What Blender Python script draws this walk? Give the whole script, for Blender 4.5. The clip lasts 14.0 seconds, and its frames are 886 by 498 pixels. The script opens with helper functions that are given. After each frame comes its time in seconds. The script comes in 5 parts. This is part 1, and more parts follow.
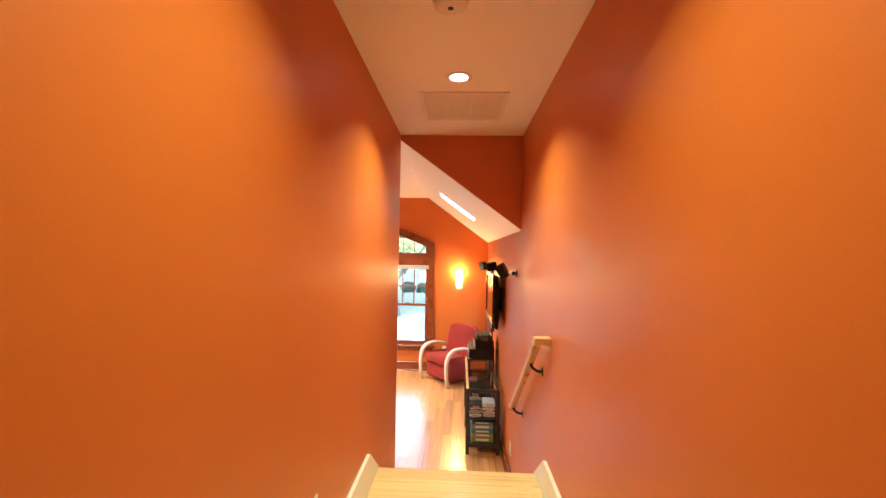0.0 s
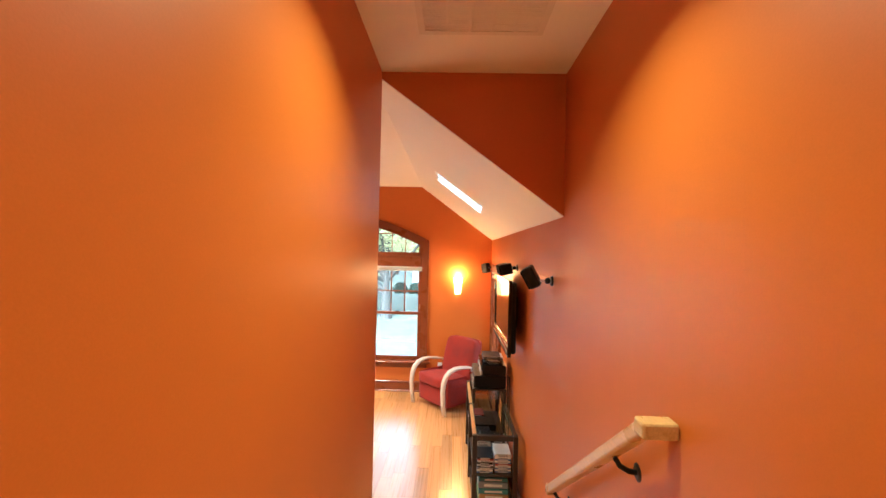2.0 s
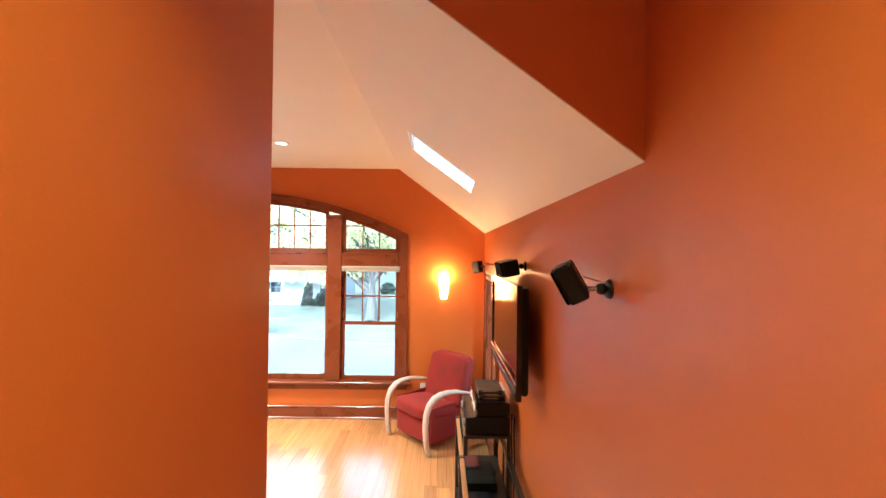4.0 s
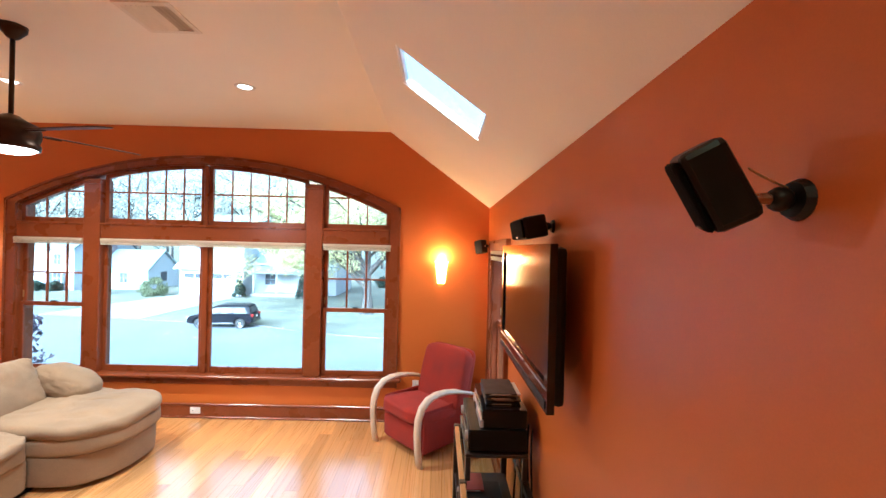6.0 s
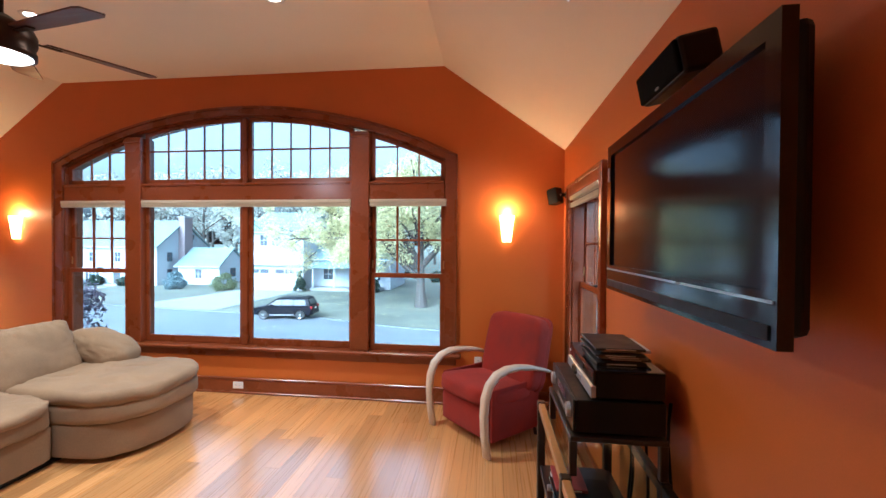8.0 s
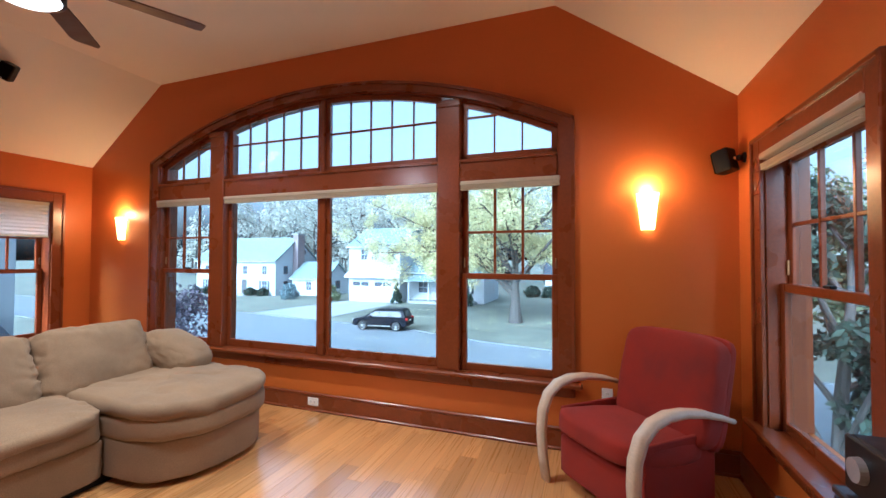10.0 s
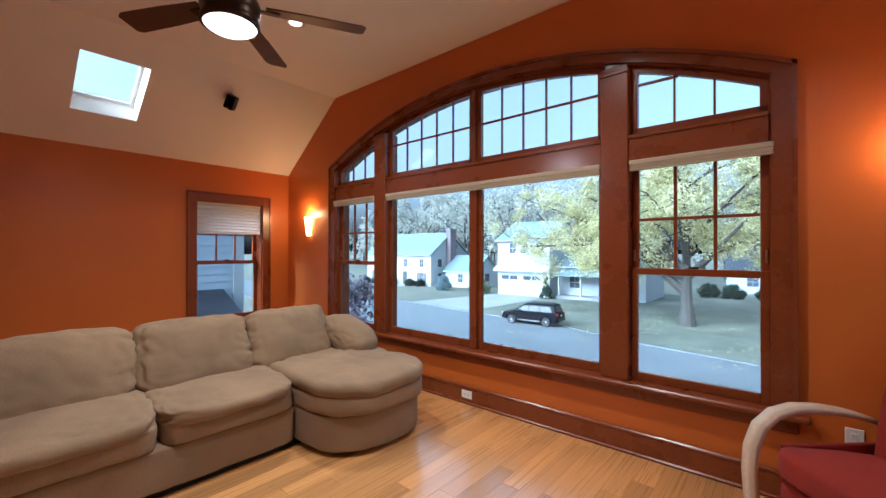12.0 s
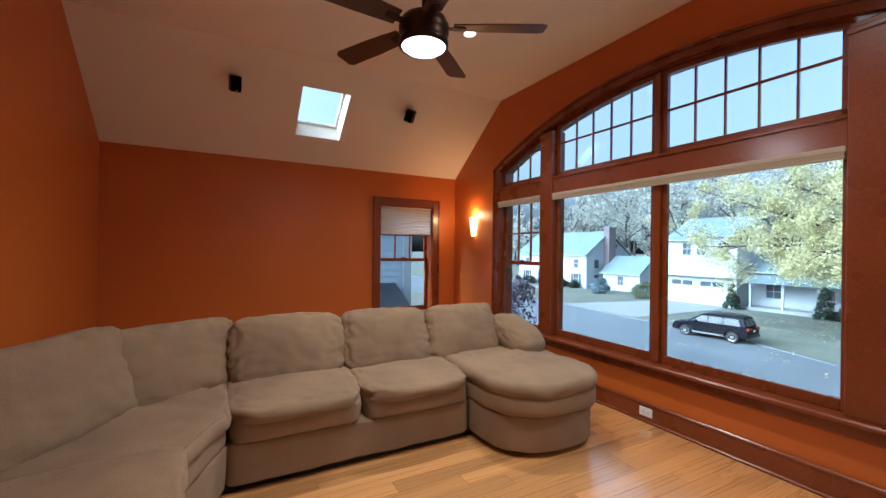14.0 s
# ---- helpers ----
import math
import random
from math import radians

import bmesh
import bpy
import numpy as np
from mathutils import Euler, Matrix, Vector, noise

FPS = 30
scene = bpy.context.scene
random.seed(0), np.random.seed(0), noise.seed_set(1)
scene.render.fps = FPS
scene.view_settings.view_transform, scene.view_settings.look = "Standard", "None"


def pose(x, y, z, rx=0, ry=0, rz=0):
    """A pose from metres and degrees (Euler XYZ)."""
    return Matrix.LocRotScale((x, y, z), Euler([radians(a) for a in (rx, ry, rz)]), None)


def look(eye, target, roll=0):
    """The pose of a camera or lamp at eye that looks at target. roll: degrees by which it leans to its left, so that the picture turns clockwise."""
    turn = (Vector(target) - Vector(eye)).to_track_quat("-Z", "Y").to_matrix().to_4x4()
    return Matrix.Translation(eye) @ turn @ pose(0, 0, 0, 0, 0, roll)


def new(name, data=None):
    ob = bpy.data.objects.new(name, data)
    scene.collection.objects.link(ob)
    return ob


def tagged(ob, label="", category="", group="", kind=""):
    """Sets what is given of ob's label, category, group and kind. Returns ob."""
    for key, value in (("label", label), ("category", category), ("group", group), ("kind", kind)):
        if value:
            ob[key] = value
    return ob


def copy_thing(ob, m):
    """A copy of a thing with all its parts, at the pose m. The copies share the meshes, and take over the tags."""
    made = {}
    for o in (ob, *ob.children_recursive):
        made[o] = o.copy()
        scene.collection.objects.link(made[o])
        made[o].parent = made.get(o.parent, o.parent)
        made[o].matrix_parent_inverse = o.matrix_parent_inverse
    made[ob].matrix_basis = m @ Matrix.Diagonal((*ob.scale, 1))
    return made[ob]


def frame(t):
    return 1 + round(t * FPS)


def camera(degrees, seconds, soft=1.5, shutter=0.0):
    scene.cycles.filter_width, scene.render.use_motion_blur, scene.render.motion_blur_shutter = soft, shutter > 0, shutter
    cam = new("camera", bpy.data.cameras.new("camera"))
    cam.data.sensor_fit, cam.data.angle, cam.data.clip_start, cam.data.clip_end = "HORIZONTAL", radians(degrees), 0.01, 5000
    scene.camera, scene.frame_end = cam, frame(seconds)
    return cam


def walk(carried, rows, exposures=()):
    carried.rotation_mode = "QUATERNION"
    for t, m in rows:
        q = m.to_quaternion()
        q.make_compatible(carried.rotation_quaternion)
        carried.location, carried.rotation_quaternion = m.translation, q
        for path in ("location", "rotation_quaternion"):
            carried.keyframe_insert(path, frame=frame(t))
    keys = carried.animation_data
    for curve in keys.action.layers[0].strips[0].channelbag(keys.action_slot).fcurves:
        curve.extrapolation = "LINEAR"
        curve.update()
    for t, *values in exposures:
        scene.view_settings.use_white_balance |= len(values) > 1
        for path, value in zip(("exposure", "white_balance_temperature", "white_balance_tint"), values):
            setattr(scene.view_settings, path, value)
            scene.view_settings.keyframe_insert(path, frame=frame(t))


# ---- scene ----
cam = camera(95.1, 14.0)
PATH = [
    (0, (-0.525, -7.75, 2.265), (-0.61, -5.752, 2.282), 1.0),
    (0.5, (-0.569, -7.476, 2.267), (-0.648, -5.477, 2.272), 0.8),
    (1, (-0.596, -7.168, 2.246), (-0.665, -5.169, 2.257), 1.6),
    (1.5, (-0.607, -6.839, 2.245), (-0.671, -4.841, 2.265), 1.4),
    (2, (-0.627, -6.558, 2.243), (-0.677, -4.558, 2.263), 1.3),
    (2.5, (-0.631, -6.24, 2.251), (-0.671, -4.24, 2.266), 1.4),
    (3, (-0.615, -5.93, 2.248), (-0.651, -3.93, 2.259), 0.6),
    (5.5, (-0.552, -4.775, 2.058), (-0.495, -2.776, 2.091), 1.7),
    (6, (-0.571, -4.639, 1.992), (-0.550, -2.639, 1.989), 1.4),
    (6.5, (-0.544, -4.461, 1.88), (-0.624, -2.463, 1.858), 1.0),
    (7, (-0.545, -4.243, 1.771), (-0.705, -2.25, 1.731), 0.6),
    (7.1, (-0.577, -4.235, 1.748), (-0.738, -2.241, 1.707), 0.6),
    (9.3, (-0.759, -3.3, 1.432), (-1.269, -1.367, 1.455), 0.1),
    (9.5, (-0.799, -3.242, 1.423), (-1.359, -1.322, 1.451), 0.1),
    (10, (-0.915, -3.119, 1.393), (-1.594, -1.239, 1.44), 0.2),
    (10.5, (-0.945, -3.008, 1.4), (-1.801, -1.201, 1.444), 0.4),
    (11, (-0.982, -2.958, 1.393), (-1.998, -1.236, 1.431), 0.5),
    (11.5, (-1.02, -2.973, 1.398), (-2.179, -1.343, 1.419), 0.1),
    (12, (-1.049, -2.968, 1.383), (-2.35, -1.449, 1.397), 0.1),
    (12.5, (-1.089, -2.991, 1.406), (-2.522, -1.596, 1.405), -0.2),
    (13, (-1.126, -3.026, 1.424), (-2.674, -1.759, 1.418), -0.2),
    (13.5, (-1.15, -3.068, 1.426), (-2.804, -1.942, 1.423), -0.0),
    (14, (-1.154, -3.081, 1.397), (-2.915, -2.132, 1.4), 0.8),
]
EXPOSURES = [(0.0, 4.04, 5600, 9), (1.0, 3.95, 5600, 8), (2.0, 3.78, 5550, 8), (3.0, 3.78, 5450, 8), (5.5, 3.53, 5200, 8), (7.0, 3.0, 5150, 9), (9.5, 2.54, 5100, 12), (12.0, 2.22, 5300, 13), (14.0, 2.08, 5400, 13)]
walk(cam, [(t, look(eye, target, roll)) for t, eye, target, roll in PATH], EXPOSURES)

# ---- world and sun ----
world = bpy.data.worlds.new("sky")
scene.world = world
world.use_nodes = True
wt = world.node_tree
sky = wt.nodes.new("ShaderNodeTexSky")
sky.sky_type, sky.sun_disc = "NISHITA", False
sky.sun_elevation, sky.sun_rotation = radians(32), radians(200)
sky.air_density, sky.dust_density, sky.ozone_density = 1.0, 9.5, 0.6
bg = wt.nodes["Background"]
haze, grey = wt.nodes.new("ShaderNodeMixRGB"), wt.nodes.new("ShaderNodeRGBToBW")
haze.inputs[0].default_value = 0.7
wt.links.new(sky.outputs[0], grey.inputs[0])
wt.links.new(sky.outputs[0], haze.inputs[1])
wt.links.new(grey.outputs[0], haze.inputs[2])
wt.links.new(haze.outputs[0], bg.inputs[0])
bg.inputs[1].default_value = 0.15
sun = new("sun", bpy.data.lights.new("sun", "SUN"))
sun.data.energy, sun.data.angle, sun.data.color = 0.55, radians(30), (1.0, 0.93, 0.85)
sun.matrix_world = look((-6, -14, 9), (-10, 20, -3))

WARM = (1.0, 0.83, 0.61)


def lamp(name, place, watts, size, target=None, colour=WARM, spread=180):
    d = bpy.data.lights.new(name, "AREA")
    d.shape, d.size, d.energy, d.color, d.spread = "DISK", size, watts, colour, radians(spread)
    ob = new(name, d)
    ob.matrix_world = look(place, target or (place[0], place[1] + 0.001, place[2] - 1))
    return ob


ROOM_CANS = [(-2.23, -1.22), (-4.20, -1.20)]
HALL_CANS = [(-0.55, -5.40), (-0.55, -7.00)]
FAN = (-3.24, -2.10)
for cx, cy in ROOM_CANS:
    lamp("can_light", (cx, cy, 3.285), 4.7, 0.10, spread=130, colour=(1.0, 0.88, 0.70))
for cx, cy in HALL_CANS:
    lamp("can_light", (cx, cy, 3.265), 1.2 if cy > -6 else 0.75, 0.10, spread=120, colour=(1.0, 0.99, 0.53))
lamp("fan_lamp", (FAN[0], FAN[1], 2.505), 5.2, 0.22, colour=(1.0, 0.93, 0.82))


# ---- materials ----
def nodes(name):
    m = bpy.data.materials.new(name)
    m.use_nodes = True
    t = m.node_tree
    return m, t, t.nodes["Principled BSDF"]


def surface(name, colour, rough=0.5, vary=0.12, scale=6.0, grain=0.1, fine=180.0, bump=0.05, metal=0.0,
            stretch=(1, 1, 1), coat=0.0, spread=0.0, sheen=0.0, rough_vary=0.08, folds=0.0):
    """A surface with stains at one scale, grain at another, uneven gloss and a fine relief; spread: how far single pieces differ."""
    m, t, p = nodes(name)
    N, L = t.nodes.new, t.links.new
    tc, mp = N("ShaderNodeTexCoord"), N("ShaderNodeMapping")
    mp.inputs["Scale"].default_value = stretch
    L(tc.outputs["Object"], mp.inputs[0])
    info = N("ShaderNodeObjectInfo")
    shift = N("ShaderNodeVectorMath")
    shift.operation = "ADD"
    off = N("ShaderNodeVectorMath")
    off.operation = "SCALE"
    off.inputs[0].default_value = (17.0, 31.0, 5.0)
    L(info.outputs["Random"], off.inputs["Scale"])
    L(mp.outputs[0], shift.inputs[0])
    L(off.outputs[0], shift.inputs[1])
    big, small = N("ShaderNodeTexNoise"), N("ShaderNodeTexNoise")
    big.inputs["Scale"].default_value, big.inputs["Detail"].default_value = scale, 4
    small.inputs["Scale"].default_value, small.inputs["Detail"].default_value = fine, 3
    L(shift.outputs[0], big.inputs["Vector"])
    L(shift.outputs[0], small.inputs["Vector"])

    def span(src, lo, hi):
        r = N("ShaderNodeMapRange")
        r.inputs["From Min"].default_value, r.inputs["From Max"].default_value = 0.25, 0.75
        r.inputs["To Min"].default_value, r.inputs["To Max"].default_value = lo, hi
        L(src, r.inputs["Value"])
        return r.outputs[0]

    def times(a, b):
        x = N("ShaderNodeMath")
        x.operation = "MULTIPLY"
        L(a, x.inputs[0])
        L(b, x.inputs[1])
        return x.outputs[0]

    v = times(span(big.outputs["Fac"], 1 - vary, 1 + vary), span(small.outputs["Fac"], 1 - grain, 1 + grain))
    if spread:
        r = N("ShaderNodeMapRange")
        r.inputs["To Min"].default_value, r.inputs["To Max"].default_value = 1 - spread, 1 + spread
        L(info.outputs["Random"], r.inputs["Value"])
        v = times(v, r.outputs[0])
    mix = N("ShaderNodeVectorMath")
    mix.operation = "SCALE"
    mix.inputs[0].default_value = colour
    L(v, mix.inputs["Scale"])
    L(mix.outputs[0], p.inputs["Base Color"])
    L(span(big.outputs["Fac"], max(0.02, rough - rough_vary), min(1, rough + rough_vary)), p.inputs["Roughness"])
    p.inputs["Metallic"].default_value = metal
    p.inputs["Coat Weight"].default_value = coat
    p.inputs["Coat Roughness"].default_value = 0.12
    if sheen:
        p.inputs["Sheen Weight"].default_value = sheen
    b = N("ShaderNodeBump")
    b.inputs["Strength"].default_value, b.inputs["Distance"].default_value = bump, 0.004
    L(small.outputs["Fac"], b.inputs["Height"])
    if folds:
        fold, bend = N("ShaderNodeTexNoise"), N("ShaderNodeBump")
        fold.noise_type = "RIDGED_MULTIFRACTAL"
        fold.inputs["Scale"].default_value, fold.inputs["Detail"].default_value, fold.inputs["Distortion"].default_value = 3.2, 2.0, 0.6
        bend.inputs["Strength"].default_value, bend.inputs["Distance"].default_value = folds, 0.02
        L(shift.outputs[0], fold.inputs["Vector"])
        L(fold.outputs["Fac"], bend.inputs["Height"])
        L(bend.outputs[0], b.inputs["Normal"])
    L(b.outputs[0], p.inputs["Normal"])
    return m


def glow(name, colour, strength, base=(0.8, 0.8, 0.8)):
    m, t, p = nodes(name)
    p.inputs["Base Color"].default_value = (*base, 1)
    p.inputs["Emission Color"].default_value = (*colour, 1)
    p.inputs["Emission Strength"].default_value = strength
    return m


def glass(name, tint=(0.77, 0.90, 0.96)):
    m, t, p = nodes(name)
    t.nodes.remove(p)
    N, L = t.nodes.new, t.links.new
    clear, gloss, mix, fr = N("ShaderNodeBsdfTransparent"), N("ShaderNodeBsdfGlossy"), N("ShaderNodeMixShader"), N("ShaderNodeLayerWeight")
    power, lift = N("ShaderNodeMath"), N("ShaderNodeMath")
    power.operation, lift.operation = "POWER", "MULTIPLY_ADD"
    power.inputs[1].default_value, lift.inputs[1].default_value, lift.inputs[2].default_value = 4.5, 0.8, 0.03
    fr.inputs["Blend"].default_value = 0.5
    clear.inputs[0].default_value = (*tint, 1)
    gloss.inputs["Roughness"].default_value = 0.02
    L(fr.outputs["Facing"], power.inputs[0])
    L(power.outputs[0], lift.inputs[0])
    L(lift.outputs[0], mix.inputs[0])
    L(clear.outputs[0], mix.inputs[1])
    L(gloss.outputs[0], mix.inputs[2])
    L(mix.outputs[0], t.nodes["Material Output"].inputs[0])
    return m


PAINT = surface("orange_wall_paint", (0.56, 0.143, 0.017), 0.42, 0.05, 1.3, 0.03, 260, 0.04, rough_vary=0.05)
PAINT.node_tree.nodes["Principled BSDF"].inputs["Specular IOR Level"].default_value = 0.38
CREAM = surface("cream_ceiling_paint", (0.90, 0.84, 0.74), 0.6, 0.03, 1.1, 0.02, 220, 0.04)
WHITE = surface("white_gloss_paint", (0.80, 0.78, 0.73), 0.35, 0.04, 5, 0.03, 200, 0.03)
CHERRY = surface("cherry_stained_wood", (0.205, 0.046, 0.010), 0.3, 0.10, 3, 0.12, 60, 0.04, stretch=(1, 1, 1), coat=0.5)
for k, v in (("Coat Roughness", 0.22), ("Specular IOR Level", 0.3)):
    CHERRY.node_tree.nodes["Principled BSDF"].inputs[k].default_value = v
OAK = surface("natural_oak_boards", (0.67, 0.34, 0.108), 0.3, 0.13, 2.5, 0.08, 16, 0.012, stretch=(5, 0.5, 5), coat=1.0, spread=0.24)
for k, v in (("Coat IOR", 2.4), ("Coat Roughness", 0.23)):
    OAK.node_tree.nodes["Principled BSDF"].inputs[k].default_value = v
OAKX = surface("natural_oak_rail", (0.60, 0.36, 0.16), 0.3, 0.14, 3, 0.12, 30, 0.03, stretch=(5, 1, 5), coat=0.3)
GLASS = glass("window_glass")


# ---- mesh helpers ----
def finish(name, bm, material, parent=None, label="", smooth=False):
    bmesh.ops.recalc_face_normals(bm, faces=bm.faces)
    me = bpy.data.meshes.new(name)
    bm.to_mesh(me)
    bm.free()
    if smooth:
        for f in me.polygons:
            f.use_smooth = True
    for m in (material if isinstance(material, (list, tuple)) else [material]):
        me.materials.append(m)
    ob = new(name, me)
    if parent:
        ob.parent = parent
    if label:
        ob["label"] = label
    return ob


def part(name, bm, material, parent, label="", smooth=False):
    return finish(name, bm, material, parent, label, smooth)


def empty(name, place=(0, 0, 0), turn=0.0):
    ob = new(name)
    ob.matrix_basis = pose(*place, 0, 0, turn)
    return ob


def box(x0, x1, y0, y1, z0, z1, bevel=0.0, bm=None, steps=1):
    """A box in a bmesh, its edges rounded by bevel."""
    out = bm or bmesh.new()
    c = bmesh.new() if bevel else out
    m = Matrix.Translation(((x0 + x1) / 2, (y0 + y1) / 2, (z0 + z1) / 2)) @ Matrix.Diagonal((abs(x1 - x0), abs(y1 - y0), abs(z1 - z0), 1))
    bmesh.ops.create_cube(c, size=1, matrix=m)
    if bevel:
        bmesh.ops.bevel(c, geom=c.edges[:], offset=bevel, segments=steps, profile=0.5, affect="EDGES")
        if bm is None:
            return c
        merge(out, c)
    return out


def merge(out, c, m=None):
    """Adds the bmesh c, moved by m, to out."""
    if m is not None:
        bmesh.ops.transform(c, matrix=m, verts=c.verts)
    me = bpy.data.meshes.new("joined")
    c.to_mesh(me)
    c.free()
    out.from_mesh(me)
    bpy.data.meshes.remove(me)
    return out


def moved(bm, m):
    bmesh.ops.transform(bm, matrix=m, verts=bm.verts)
    return bm


def prism(outline, holes, place, depth, bm=None):
    """A slab: an outline with holes in (u, v), put in space by place(u, v), pushed out by the vector depth."""
    out = bmesh.new()
    edges = []
    for loop in (outline, *holes):
        vs = [out.verts.new(place(u, v)) for u, v in loop]
        edges += [out.edges.new((vs[i], vs[(i + 1) % len(vs)])) for i in range(len(vs))]
    bmesh.ops.triangle_fill(out, use_beauty=True, edges=edges)
    r = bmesh.ops.extrude_face_region(out, geom=out.faces[:])
    bmesh.ops.translate(out, vec=depth, verts=[v for v in r["geom"] if isinstance(v, bmesh.types.BMVert)])
    bmesh.ops.recalc_face_normals(out, faces=out.faces)
    return merge(bm, out) if bm else out


def tube(points, radius, sides=10, bm=None):
    """A round bar along points; radius: one number or one for each point."""
    out = bm or bmesh.new()
    pts = [Vector(p) for p in points]
    rings = []
    for i, p in enumerate(pts):
        d = (pts[min(i + 1, len(pts) - 1)] - pts[max(i - 1, 0)]).normalized()
        a = d.cross(Vector((0, 0, 1)) if abs(d.z) < 0.9 else Vector((1, 0, 0))).normalized()
        b = d.cross(a)
        r = radius[i] if isinstance(radius, (list, tuple)) else radius
        rings.append([out.verts.new(p + r * (a * math.cos(2 * math.pi * k / sides) + b * math.sin(2 * math.pi * k / sides))) for k in range(sides)])
    for q, w in zip(rings, rings[1:]):
        for k in range(sides):
            out.faces.new((q[k], q[(k + 1) % sides], w[(k + 1) % sides], w[k]))
    out.faces.new(rings[0])
    out.faces.new(rings[-1])
    return out


def lathe(profile, sides=28, bm=None, caps=True):
    """A turned body about z from (radius, height) pairs."""
    out = bm or bmesh.new()
    rings = []
    for r, z in profile:
        rings.append([out.verts.new((max(r, 0.0005) * math.cos(2 * math.pi * k / sides), max(r, 0.0005) * math.sin(2 * math.pi * k / sides), z)) for k in range(sides)])
    for q, w in zip(rings, rings[1:]):
        for k in range(sides):
            out.faces.new((q[k], q[(k + 1) % sides], w[(k + 1) % sides], w[k]))
    if caps:
        out.faces.new(rings[0])
        out.faces.new(rings[-1])
    return out


# ---- the room and the hall ----
XW, XE, YN, YS = -6.51, 0.0, 0.0, -4.23
ZE, ZC = 2.465, 3.305
CR, CL = -1.15, -5.37
HX, HALL_END, HALL_Z, HALL_TOP = -1.06, -9.6, 0.845, 3.285
STAIR_Y, RUN, RISE = -5.12, 0.225, 0.169
MID = -3.24
# the arched window: half width, sill, arc
WIN_HALF, WIN_BOT, ARC_R, ARC_Z = 2.125, 0.44, 4.81, -1.91


def arc(dx, r=ARC_R):
    return ARC_Z + math.sqrt(r * r - dx * dx)


def structure(ob, label, category):
    return tagged(ob, label, category, kind="structure")


def arch_outline(x0, x1, z0, r, steps=24):
    """A closed outline from z0 up to the arc of radius r, between x0 and x1."""
    top = [(x1 + (x0 - x1) * i / steps, arc(x1 + (x0 - x1) * i / steps - MID, r)) for i in range(steps + 1)]
    return [(x0, z0), (x1, z0)] + top


north = prism([(XW - 0.2, -0.35), (0.05, -0.35), (0.05, ZE + 0.02), (XE, ZE + 0.04), (CR, ZC + 0.04), (CL, ZC + 0.04), (XW, ZE + 0.04), (XW - 0.2, ZE + 0.02)],
              [arch_outline(MID - WIN_HALF, MID + WIN_HALF, WIN_BOT, ARC_R)], lambda u, v: (u, YN, v), (0, 0.2, 0))
structure(finish("wall_north", north, PAINT), "orange painted plaster wall round a wide arched window", "wall")
EW = (-1.34, -0.40, 0.47, 1.98)   # right wall window opening: y0, y1, z0, z1
WW = (-1.195, -0.372, 0.50, 2.015)   # left wall window opening


def hole(w):
    return [(w[0], w[2]), (w[1], w[2]), (w[1], w[3]), (w[0], w[3])]


east = prism([(HALL_END, -0.35), (YN, -0.35), (YN, ZE + 0.04), (YS, ZE + 0.04), (YS, HALL_TOP + 0.04), (HALL_END, HALL_TOP + 0.04)], [hole(EW)],
             lambda u, v: (XE, u, v), (0.2, 0, 0))
structure(finish("wall_east", east, PAINT), "orange painted plaster wall running from the hall into the room", "wall")
west = prism([(YS - 0.2, -0.35), (YN, -0.35), (YN, ZE + 0.04), (YS - 0.2, ZE + 0.04)], [hole(WW)], lambda u, v: (XW, u, v), (-0.2, 0, 0))
structure(finish("wall_west", west, PAINT), "orange painted plaster wall with one small window", "wall")
south = prism([(XW, -0.35), (HX, -0.35), (HX, ZC + 0.04), (CL, ZC + 0.04), (XW, ZE + 0.04)], [], lambda u, v: (u, YS, v), (0, -0.14, 0))
structure(finish("wall_south", south, PAINT), "plain orange painted plaster wall behind the sofa", "wall")
hl = prism([(HALL_END, 0.3), (YS - 0.14, 0.3), (YS - 0.14, HALL_TOP + 0.04), (HALL_END, HALL_TOP + 0.04)], [], lambda u, v: (HX, u, v), (-0.14, 0, 0))
structure(finish("wall_hall", hl, PAINT), "orange painted plaster wall along the narrow hall", "wall")
structure(finish("wall_hall_end", box(HX - 0.14, 0.2, HALL_END - 0.12, HALL_END, 0.3, HALL_TOP + 0.1), PAINT), "orange painted plaster wall closing the hall", "wall")
slope = (ZC - ZE) / (XE - CR)
hd = prism([(XE, ZE + 0.005), (XE, HALL_TOP + 0.02), (HX, HALL_TOP + 0.02), (HX, ZE + 0.005 + slope * (XE - HX))], [], lambda u, v: (u, YS, v), (0, 0.12, 0))
structure(finish("wall_header", hd, PAINT), "orange painted triangle of wall above the stair opening", "wall")

# ceilings: the vaulted one with two skylight wells, and the flat one of the hall
SKY_E = (-2.478, -1.978, 0.33, 0.83)   # y0, y1 and how far from the wall, in plan
SKY_W = (-2.37, -1.86, 0.35, 0.87)
THICK = {1: 0.042, -1: 0.24}
ceil = bmesh.new()
prism([(CL, YS - 0.2), (CR, YS - 0.2), (CR, 0.2), (CL, 0.2)], [], lambda u, v: (u, v, ZC), (0, 0, 0.26), ceil)


def on_slope(side, u, d):
    """The place on a slope at y = u, d metres in plan from its wall."""
    x = XE - d if side > 0 else XW + d
    return (x, u, ZE + slope * d) if side > 0 else (x, u, ZE + (ZC - ZE) / (CL - XW) * d)


